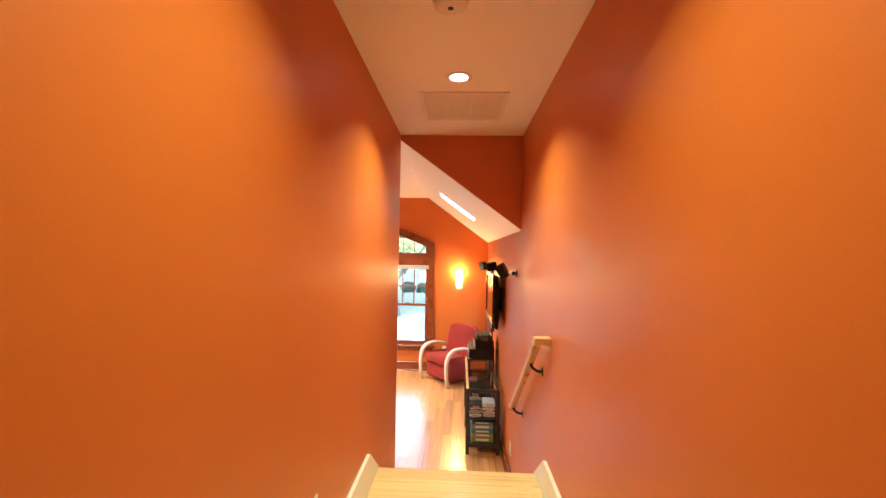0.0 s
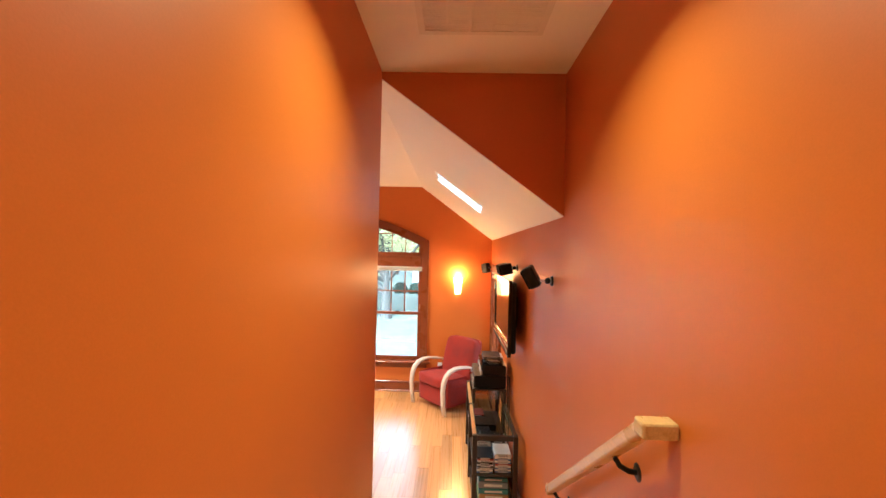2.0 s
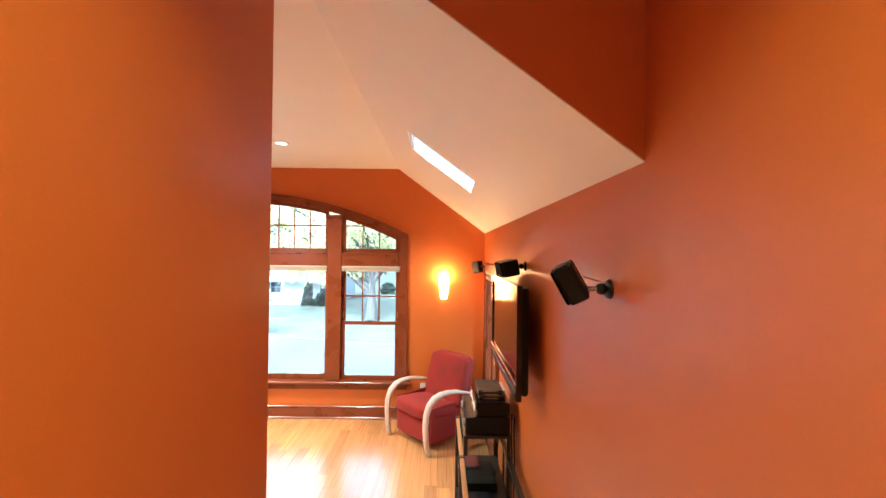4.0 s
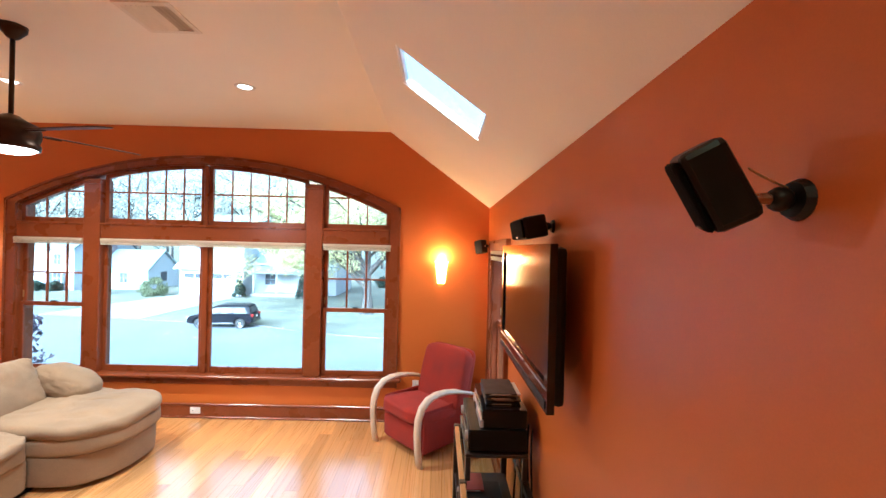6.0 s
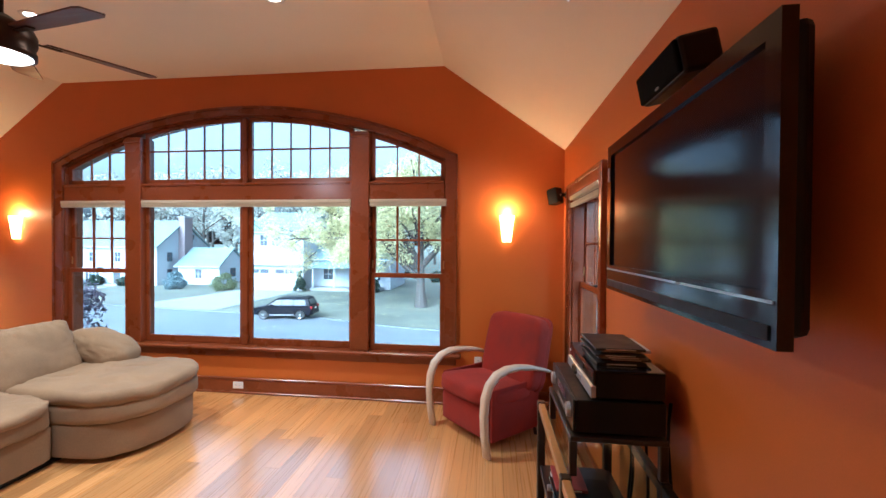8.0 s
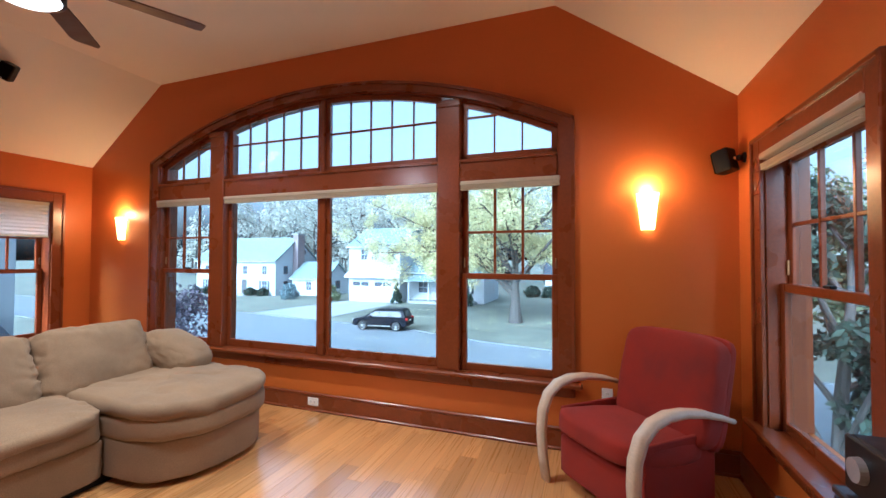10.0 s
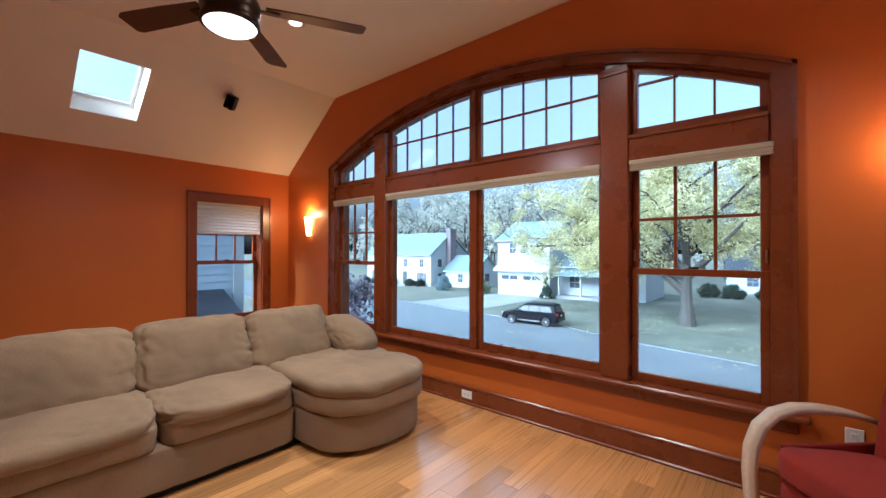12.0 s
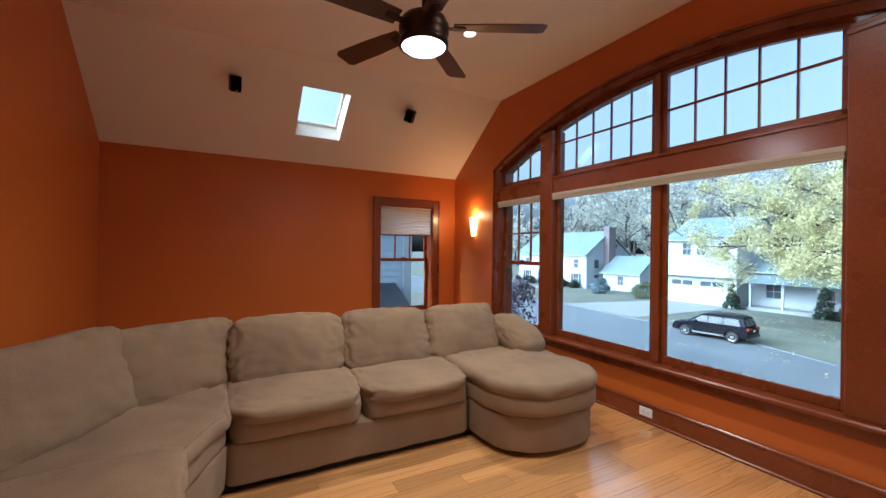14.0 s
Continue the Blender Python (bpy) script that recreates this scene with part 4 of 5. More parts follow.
for sg in (-1, 1):
    path = [(-0.36, 0.0), (-0.385, 0.16), (-0.395, 0.32), (-0.385, 0.44), (-0.345, 0.535), (-0.27, 0.595), (-0.17, 0.62), (-0.05, 0.618), (0.09, 0.595), (0.22, 0.56), (0.32, 0.525)]
    th = [0.034, 0.036, 0.038, 0.042, 0.044, 0.044, 0.042, 0.038, 0.034, 0.03, 0.026]
    if sg < 0:
        path = path[:8] + [(0.08, 0.598), (0.16, 0.578), (0.24, 0.553)]
    up, dn = [], []
    for i, (y, z) in enumerate(path):
        a, b = path[max(i - 1, 0)], path[min(i + 1, len(path) - 1)]
        t = Vector((b[0] - a[0], b[1] - a[1])).normalized()
        nn = Vector((-t.y, t.x)) * th[i] * 0.5
        up.append((y + nn.x, z + nn.y))
        dn.append((y - nn.x, z - nn.y))
    up[0], dn[0] = (up[0][0], 0.0), (dn[0][0], 0.0)
    x0 = sg * (W + 0.05) - 0.034
    arm = prism(up + dn[::-1], [], lambda u, v: (x0, u, v), (0.068, 0, 0))
    bmesh.ops.bevel(arm, geom=[e for e in arm.edges if e.calc_face_angle(0) > 1.0], offset=0.006, segments=2, affect="EDGES")
    part("arm", arm, BIRCH, chair, "curved pale bentwood arm and front leg", True)
    part("rear_leg", tube([(sg * (W - 0.02), 0.20, 0.16), (sg * (W - 0.01), 0.24, 0.0)], [0.02, 0.014], 10), ESPRESSO, chair)
tagged(chair, "red upholstered reclining armchair with pale curved bentwood arms", "armchair")

# ---- sectional sofa ----
BEIGE = surface("beige_microsuede", (0.258, 0.172, 0.094), 0.95, 0.2, 3.0, 0.18, 220, 0.3, sheen=0.06, folds=0.16)
sofa = empty("sectional_sofa", (0, 0, 0))


def soft(name, size, place, seed, n=5.0, bulge=0.12, rough=0.006, wave=0.005, parent=None, crown=1.0):
    return part(name, moved(cushion(size, n, bulge, seed, rough, 29, wave, crown), place), BEIGE, parent or sofa, smooth=True)


FX = -3.70
# straight run of two seats
part("plinth", box(-4.60, FX - 0.05, -4.05, -0.55, 0.0, 0.06), DARK, sofa, "black recessed plinth")
soft("base", (0.92, 1.615, 0.25), pose(FX - 0.46, -2.26, 0.165), 4, 24, 0.015, 0.003)
for k, (y0, y1) in enumerate(((-3.06, -2.265), (-2.265, -1.46))):
    yc, w = (y0 + y1) / 2, y1 - y0
    soft("front_band", (0.86, w - 0.008, 0.155), pose(FX - 0.402, yc, 0.352), 6 + k, 9, 0.05, 0.0025, 0.005)
    soft("seat_cushion", (0.84, w + 0.012, 0.120), pose(FX - 0.385, yc, 0.452, 0, 3, 0), 8 + k, 7.0, 0.22, 0.006, 0.014)
for k, (y0, y1) in enumerate(((-3.05, -2.28), (-2.28, -1.56), (-1.56, -0.86))):
    yc, w = (y0 + y1) / 2, y1 - y0
    soft("back_cushion", (0.34, w + 0.025, 0.50), pose(-4.33, yc, 0.640, 0, -21, 0), 11 + k, 7, 0.24, 0.004, 0.016, crown=0.12)
soft("back_frame", (0.22, 3.0, 0.76), pose(-4.62, -2.05, 0.38), 15, 12, 0.02, 0.004)


# chaise end with a rounded front
def d_outline(x0, x1, y0, y1, r, steps=14):
    out = [(x0, y0)] + [(x0 + (x1 - r - x0) * k / 10, y0) for k in range(1, 10)]
    for k in range(steps + 1):
        a = -math.pi / 2 + math.pi / 2 * k / steps
        out.append((x1 - r + r * math.cos(a), y0 + r * 0.9 + r * 0.9 * math.sin(a)))
    for k in range(steps + 1):
        a = math.pi / 2 * k / steps
        out.append((x1 - r + r * math.cos(a), y1 - r * 0.9 + r * 0.9 * math.sin(a)))
    return out + [(x1 - r + (x0 - x1 + r) * k / 10, y1) for k in range(1, 10)] + [(x0, y1)]


def d_block(name, x0, x1, y0, y1, z0, z1, r, round_, seed, puff=0.0):
    bm = bmesh.new()
    loop = d_outline(x0, x1, y0, y1, r)
    levels = []
    steps = 5
    for k in range(steps + 1):
        a = math.pi / 2 * k / steps
        levels.append((z0 + round_ * (1 - math.cos(a)), round_ * (1 - math.sin(a))))
    up = levels + [(z1 - (z - z0), i) for z, i in reversed(levels)]
    cx, cy = (x0 + x1) / 2, (y0 + y1) / 2
    rings = []
    for z, inset in up:
        ring = []
        for u, v in loop:
            d = Vector((u - cx, v - cy))
            d = d * (1 - inset / d.length)
            ring.append(bm.verts.new((cx + d.x, cy + d.y, z)))
        rings.append(ring)
    for f in (0.92, 0.84, 0.76, 0.68, 0.6, 0.52, 0.44, 0.36, 0.28, 0.2, 0.12, 0.05):
        rings.append([bm.verts.new((cx + (v.co.x - cx) * f, cy + (v.co.y - cy) * f, z1 + puff * (1 - f ** 2))) for v in rings[len(up) - 1]])
    n = len(loop)
    for q, w in zip(rings, rings[1:]):
        for k in range(n):
            bm.faces.new((q[k], q[(k + 1) % n], w[(k + 1) % n], w[k]))
    bm.faces.new(rings[-1])
    bm.faces.new(rings[0])
    for v in bm.verts:
        o = Vector((seed, seed * 2, 0))
        v.co += 0.006 * noise.noise_vector(v.co * 8 + o) + 0.014 * noise.noise_vector(v.co * 2.5 + o)
        v.co.z -= 0.010 * (1 - abs(noise.noise(v.co * 4 + o))) ** 7
        if puff:
            v.co.z -= 0.016 * (1 - abs(noise.noise(Vector((v.co.x * 3.2, v.co.y * 7.5, seed))))) ** 9
    return part(name, bm, BEIGE, sofa, smooth=True)


d_block("chaise_base", -4.5, -3.20, -1.45, -0.52, 0.04, 0.285, 0.42, 0.02, 1)
d_block("chaise_band", -4.5, -3.17, -1.455, -0.50, 0.275, 0.425, 0.42, 0.045, 2)
d_block("chaise_cushion", -4.45, -3.16, -1.46, -0.495, 0.410, 0.515, 0.42, 0.05, 3, 0.03)
soft("arm_pillow", (0.56, 0.37, 0.27), pose(-4.12, -0.70, 0.610, 0, 21, 4), 21, 3.2, 0.05, 0.010)
soft("arm_base", (0.56, 0.24, 0.50), pose(-4.30, -0.58, 0.30), 22, 7, 0.03, 0.004)
# corner wedge and the returning end
wedge = [(-3.70, -3.06), (-4.60, -3.06), (-4.60, -3.60), (-4.22, -4.06), (-3.30, -4.06), (-3.27, -3.24)]


def wedge_block(name, loop, z0, z1, inset, seed, puff):
    bm = prism(loop, [], lambda u, v: (u, v, z0), (0, 0, z1 - z0))
    bmesh.ops.bevel(bm, geom=[e for e in bm.edges if e.calc_face_angle(0) > 0.3], offset=inset, segments=3, affect="EDGES", profile=0.5)
    bmesh.ops.triangulate(bm, faces=bm.faces[:])
    bmesh.ops.subdivide_edges(bm, edges=bm.edges[:], cuts=7, use_grid_fill=True)
    for v in bm.verts:
        o = Vector((seed, 0, seed))
        v.co += 0.005 * noise.noise_vector(v.co * 9 + o) + 0.012 * noise.noise_vector(v.co * 2.5 + o)
        if puff:
            v.co.z -= 0.022 * (1 - abs(noise.noise(Vector((v.co.x * 2.2 + v.co.y * 5.5, v.co.x * 3 - v.co.y * 2.4, seed))))) ** 8
        if v.co.z > z1 - 0.02:
            v.co.z += puff * abs(noise.noise(Vector((v.co.x * 5 - v.co.y * 5, v.co.x + v.co.y, seed)))) - puff * 0.2
    return part(name, bm, BEIGE, sofa, smooth=True)


wedge_block("corner_base", wedge, 0.04, 0.29, 0.02, 31, 0)
wedge_block("corner_band", wedge, 0.275, 0.42, 0.04, 32, 0)
wedge_block("corner_cushion", [(x + (0.03 if x > -4 else 0), y + 0.02) for x, y in wedge], 0.40, 0.505, 0.045, 33, 0.03)
soft("end_base", (0.80, 0.80, 0.25), pose(-2.87, -3.64, 0.165), 34, 14, 0.02, 0.003)
soft("end_band", (0.80, 0.82, 0.15), pose(-2.87, -3.63, 0.345), 35, 7, 0.05, 0.004)
soft("end_seat_cushion", (0.82, 0.83, 0.13), pose(-2.87, -3.62, 0.458, 3, 0, 0), 36, 9.0, 0.18, 0.006, 0.010)
lean = pose(0, 0, 0, 0, -18, 0)
soft("corner_back_cushion", (0.33, 0.86, 0.50), pose(-4.24, -3.41, 0.642, 0, 0, 28) @ lean, 37, 8, 0.28, 0.006, 0.016, crown=0.14)
soft("corner_back_cushion", (0.37, 0.84, 0.53), pose(-3.80, -3.86, 0.650, 0, 0, 60) @ lean, 38, 8, 0.28, 0.006, 0.016, crown=0.14)
soft("end_back_cushion", (0.28, 0.80, 0.48), pose(-3.16, -4.04, 0.65, 0, 0, 88) @ lean, 41, 7, 0.28, 0.007, 0.012, crown=0.2)
soft("end_back_frame", (1.9, 0.12, 0.74), pose(-3.30, -4.14, 0.37), 39, 12, 0.02, 0.004)
soft("end_arm", (0.26, 0.80, 0.58), pose(-2.44, -3.66, 0.31), 40, 5, 0.06, 0.006)
tagged(sofa, "beige microsuede sectional sofa with puffy cushions and a rounded chaise", "sofa")

# ---- outdoors ----
GZ = -4.45
GRASS = surface("autumn_lawn", (0.125, 0.128, 0.098), 0.95, 0.35, 0.35, 0.35, 9, 0.3)
ASPHALT = surface("worn_asphalt", (0.135, 0.146, 0.156), 0.8, 0.18, 0.25, 0.2, 40, 0.2)
CONCRETE = surface("pale_concrete", (0.25, 0.25, 0.25), 0.85, 0.15, 0.5, 0.1, 40, 0.15)
SIDING = surface("white_clapboard", (0.38, 0.40, 0.42), 0.6, 0.05, 1.0, 0.06, 30, 0.1)
ROOF = surface("grey_green_shingles", (0.15, 0.195, 0.195), 0.9, 0.15, 0.8, 0.25, 12, 0.3)
SLATE = surface("dark_shingles", (0.05, 0.055, 0.065), 0.9, 0.2, 1.5, 0.3, 14, 0.3)
BRICK = surface("brown_brick_chimney", (0.19, 0.15, 0.155), 0.9, 0.2, 3, 0.3, 12, 0.3)
PANE = surface("dark_house_window", (0.06, 0.07, 0.085), 0.15, 0.1, 2, 0.05, 40, 0.0)
SHUTTER = surface("dark_shutter_paint", (0.05, 0.055, 0.06), 0.6, 0.1, 5, 0.1, 60, 0.05)
BARK = surface("grey_bark", (0.07, 0.062, 0.056), 0.95, 0.3, 2.0, 0.4, 14, 0.8, stretch=(3, 3, 0.6))


def leaf_material(name, colour, spread):
    """Thin leaves: each island its own shade, some light passing through."""
    m, t, p = nodes(name)
    N, L = t.nodes.new, t.links.new
    geo, hsv, tr, mix = N("ShaderNodeNewGeometry"), N("ShaderNodeMixRGB"), N("ShaderNodeBsdfTranslucent"), N("ShaderNodeMixShader")
    hsv.inputs[1].default_value = (*[c * (1 - spread) for c in colour], 1)
    hsv.inputs[2].default_value = (*[min(1, c * (1 + spread)) for c in colour], 1)
    L(geo.outputs["Random Per Island"], hsv.inputs[0])
    L(hsv.outputs[0], p.inputs["Base Color"])
    L(hsv.outputs[0], tr.inputs[0])
    p.inputs["Roughness"].default_value = 0.7
    mix.inputs[0].default_value = 0.4
    L(p.outputs[0], mix.inputs[1])
    L(tr.outputs[0], mix.inputs[2])
    L(mix.outputs[0], t.nodes["Material Output"].inputs[0])
    return m


YELLOW = leaf_material("pale_yellow_leaves", (0.55, 0.50, 0.27), 0.35)
# leaves of the distant trees, greyed and lightened to paint haze into their colour
HAZE_LEAF = leaf_material("haze_paled_leaves", (0.46, 0.45, 0.39), 0.45)
OLIVE = leaf_material("olive_leaves", (0.15, 0.17, 0.09), 0.5)
PURPLE = leaf_material("purple_grey_leaves", (0.15, 0.125, 0.16), 0.6)
EVERGREEN = leaf_material("dark_evergreen_needles", (0.045, 0.07, 0.05), 0.5)
BLUEGREEN = leaf_material("blue_spruce_needles", (0.17, 0.24, 0.26), 0.35)


def leaves(name, clumps, per, size, material, parent, seed):
    """Many small folded leaves round the clump centres (x, y, z, radius)."""
    g = np.random.RandomState(seed)
    c = np.repeat(np.array(clumps), per, axis=0)
    n = len(c)
    d = g.normal(size=(n, 3))
    d /= np.linalg.norm(d, axis=1)[:, None]
    p = c[:, :3] + d * (c[:, 3:] * g.uniform(0.15, 1.0, (n, 1)) ** 0.5)
    a = g.normal(size=(n, 3))
    a /= np.linalg.norm(a, axis=1)[:, None]
    b = np.cross(a, g.normal(size=(n, 3)))
    b /= np.linalg.norm(b, axis=1)[:, None]
    s = size * g.uniform(0.6, 1.3, (n, 1))
    v = np.stack((p - a * s, p + b * s * 0.45, p + a * s, p - b * s * 0.45), 1).reshape(-1, 3)
    me = bpy.data.meshes.new(name)
    me.from_pydata(v.tolist(), [], np.arange(4 * n).reshape(-1, 4).tolist())
    me.materials.append(material)
    ob = new(name, me)
    ob.parent = parent
    return ob


def tree(place, height, spread, low, leaf, seed, per=70, size=0.16, trunk=0.3, limbs=9, label="", name="tree", reach=()):
    """A tapered trunk that forks into limbs and twigs, with leaf clumps along them."""
    g = random.Random(seed)
    ob = empty(name, place)
    wood = bmesh.new()
    lean = g.uniform(-0.4, 0.4)
    top = height * 0.72
    pts = [(lean * (i / 6) ** 2 + g.uniform(-0.05, 0.05) * i * 0.3, g.uniform(-0.05, 0.05) * i * 0.3, top * i / 6) for i in range(7)]
    tube(pts, [trunk * 1.4] + [trunk * (1 - 0.13 * i) for i in range(1, 7)], 10, wood)
    clumps = []
    for k in range(limbs):
        f = low + (1 - low) * (k + 0.5) / limbs
        z0 = top * min(1, f * 1.0)
        a = k * 2.4 + g.uniform(-0.4, 0.4)
        r = spread * (0.55 + 0.45 * math.sin(math.pi * min(1, 0.2 + f * 0.75))) * g.uniform(0.75, 1.1)
        end = Vector((r * math.cos(a), r * math.sin(a), z0 + (height - z0) * g.uniform(0.15, 0.7)))
        st = Vector((lean * f * f, 0, z0))
        mid = st.lerp(end, 0.5) + Vector((0, 0, 0.06 * height * g.uniform(-0.3, 1)))
        tube([st, mid, end], [trunk * 0.42 * (1.1 - f * 0.6), trunk * 0.24, trunk * 0.05], 7, wood)
        for q in range(7):
            w = g.uniform(0.35, 1.05)
            base = st.lerp(mid, min(1, w * 2)) if w < 0.5 else mid.lerp(end, (w - 0.5) * 2)
            tip = base + Vector((g.uniform(-1, 1), g.uniform(-1, 1), g.uniform(-0.55, 0.7))) * spread * 0.32
            tube([base, base.lerp(tip, 0.5) + Vector((0, 0, 0.1)), tip], [trunk * 0.11, trunk * 0.07, trunk * 0.02], 5, wood)
            clumps.append((*tip, spread * g.uniform(0.10, 0.22)))
            clumps.append((*base.lerp(tip, 0.6), spread * g.uniform(0.08, 0.16)))
    for x, y, z in reach:
        end = Vector((x, y, z))
        st = Vector((0, 0, top * g.uniform(0.22, 0.36)))
        mid = st.lerp(end, 0.5) + Vector((0, 0, 0.09 * height))
        tube([st, st.lerp(mid, 0.5) + Vector((0, 0, 0.5)), mid, end], [trunk * 0.7, trunk * 0.5, trunk * 0.3, trunk * 0.06], 8, wood)
        for q in range(15):
            w = g.uniform(0.3, 1.05)
            base = st.lerp(mid, w * 2) if w < 0.5 else mid.lerp(end, (w - 0.5) * 2)
            tip = base + Vector((g.uniform(-1, 1), g.uniform(-1, 1), g.uniform(-0.9, 0.7))) * 2.6
            tube([base, base.lerp(tip, 0.5) + Vector((0, 0, 0.15)), tip], [trunk * 0.1, trunk * 0.06, trunk * 0.02], 5, wood)
            clumps.append((*tip, g.uniform(0.6, 1.4)))
            clumps.append((*base.lerp(tip, 0.6), g.uniform(0.5, 1.1)))
    part("trunk", wood, BARK, ob)
    leaves("crown", clumps, per, size, leaf, ob, seed)
    return tagged(ob, label, "tree")


def shrub(place, r, h, leaf, seed, label, cone=False, name="shrub", per=50, size=0.09, clump=40):
    g = random.Random(seed)
    ob = empty(name, place)
    part("stem", tube([(0, 0, 0), (0, 0, h * 0.6)], [0.05, 0.02], 7), BARK, ob)
    clumps = []
    for k in range(clump):
        f = g.random()
        a = g.uniform(0, 6.28)
        rr = r * ((1 - f) ** 0.9 if cone else math.sin(math.pi * (0.22 + 0.7 * f))) * g.uniform(0.6, 0.95)
        clumps.append((rr * math.cos(a), rr * math.sin(a), 0.08 + f * h * 0.92, r * 0.28))
    leaves("foliage", clumps, per, size, leaf, ob, seed)
    return tagged(ob, label, "shrub")


structure(finish("ground", box(-900, 900, -900, 1400, GZ - 1.0, GZ), GRASS), "autumn lawn with fallen leaves", "ground")


def strip(name, loop, z, thick, material, label, category):
    return structure(finish(name, prism(loop, [], lambda u, v: (u, v, z - thick), (0, 0, thick)), material), label, category)


far_kerb = [(-95, 34), (-60, 31.5), (-45, 30.6), (-35, 30.2), (-25, 28.6), (-15, 27.4), (-11, 25.7), (-8, 24.6), (-2, 23.2), (15, 20), (70, 15)]
near_kerb = [(-95, 22), (-45, 20), (-30, 18), (-8, 12.5), (10, 9), (70, 4)]
strip("road", far_kerb + near_kerb[::-1], GZ + 0.02, 0.1, ASPHALT, "worn pale grey asphalt street", "road")
strip("driveway", [(-34.5, 30.3), (-25, 28.8), (-24.6, 44.9), (-32, 44.9)], GZ + 0.035, 0.1, CONCRETE, "pale concrete driveway up to the garage", "driveway")
strip("path", [(-52, 31.2), (-50.6, 31.1), (-50.6, 46.8), (-52, 46.8)], GZ + 0.035, 0.1, CONCRETE, "pale garden path", "path")
kerb = structure(empty("kerb"), "low concrete kerb along the street", "kerb")
for line in (far_kerb, near_kerb):
    for (x0, y0), (x1, y1) in zip(line, line[1:]):
        n = max(1, round(math.hypot(x1 - x0, y1 - y0) / 6))
        for i in range(n):
            a, b = i / n + 0.002, (i + 1) / n - 0.002
            p, q = (x0 + (x1 - x0) * a, y0 + (y1 - y0) * a), (x0 + (x1 - x0) * b, y0 + (y1 - y0) * b)
            part("kerbstone", prism([(p[0], p[1] - 0.07), (q[0], q[1] - 0.07), (q[0], q[1] + 0.07), (p[0], p[1] + 0.07)], [], lambda u, v: (u, v, GZ - 0.1), (0, 0, 0.19)), ASPHALT, kerb)


def siding_wall(parent, x0, x1, y, z0, z1, face):
    """Lapped clapboards on a wall along x at y, looking to -y (face -1)."""
    bm = box(x0, x1, y, y + 0.2, z0, z1)
    n = round((z1 - z0) / 0.2)
    for k in range(n):
        z = z0 + (z1 - z0) * k / n
        prism([(y - 0.035, z), (y - 0.008, z + (z1 - z0) / n), (y + 0.01, z + (z1 - z0) / n), (y + 0.01, z)], [], lambda u, v: (x0, u, v), (x1 - x0, 0, 0), bm)
    return part("wall", bm, SIDING, parent)


def house_window(parent, x, z, w, h, y, shutters=False):
    """A sash window on a wall that looks to -y."""
    wn = part("window", prism([(x - w / 2 - 0.1, z - 0.1), (x + w / 2 + 0.1, z - 0.1), (x + w / 2 + 0.1, z + h + 0.1), (x - w / 2 - 0.1, z + h + 0.1)],
                              [[(x - w / 2, z), (x + w / 2, z), (x + w / 2, z + h), (x - w / 2, z + h)]], lambda u, v: (u, y - 0.08, v), (0, 0.07, 0)), SIDING, parent)
    part("pane", box(x - w / 2, x + w / 2, y - 0.04, y - 0.03, z, z + h), PANE, wn)
    part("glazing_bar", box(x - w / 2, x + w / 2, y - 0.06, y - 0.04, z + h / 2 - 0.03, z + h / 2 + 0.03), SIDING, wn)
    part("glazing_bar", box(x - 0.02, x + 0.02, y - 0.055, y - 0.041, z, z + h), SIDING, wn)
    if shutters:
        for sg in (-1, 1):
            c = x + sg * (w / 2 + 0.33)
            part("shutter", box(c - 0.2, c + 0.2, y - 0.07, y - 0.036, z - 0.05, z + h + 0.05), SHUTTER, wn)
    return wn


def gable_house(name, x0, x1, y0, y1, eave, ridge, label, roof=None):
    """A house body with clapboards to -y and +x, a roof whose ridge runs along x."""
    ob = empty(name, (0, 0, 0))
    ym = (y0 + y1) / 2
    siding_wall(ob, x0, x1, y0, GZ, eave, -1)
    part("wall", prism([(y0 + 0.2, GZ), (y1, GZ), (y1, eave), (ym, ridge - 0.1), (y0 + 0.2, eave)], [], lambda u, v: (x1, u, v), (-0.2, 0, 0)), SIDING, ob)
    part("wall", prism([(y0 + 0.2, GZ), (y1, GZ), (y1, eave), (ym, ridge - 0.1), (y0 + 0.2, eave)], [], lambda u, v: (x0, u, v), (0.2, 0, 0)), SIDING, ob)
    part("wall", box(x0, x1, y1, y1 + 0.2, GZ, eave), SIDING, ob)
    k = (ridge - eave) / (ym - y0)
    rf = prism([(y0 - 0.4, eave - 0.4 * k), (ym, ridge), (y1 + 0.4, eave - 0.4 * k), (y1 + 0.4, eave - 0.4 * k + 0.18), (ym, ridge + 0.2), (y0 - 0.4, eave - 0.4 * k + 0.18)], [],
               lambda u, v: (x0 - 0.3, u, v), (x1 - x0 + 0.6, 0, 0))
    r = part("roof", rf, roof or ROOF, ob)
    part("gutter", box(x0 - 0.3, x1 + 0.3, y0 - 0.52, y0 - 0.40, eave - 0.4 * k + 0.02, eave - 0.4 * k + 0.14), SIDING, r)
    return tagged(ob, label, "house"), r


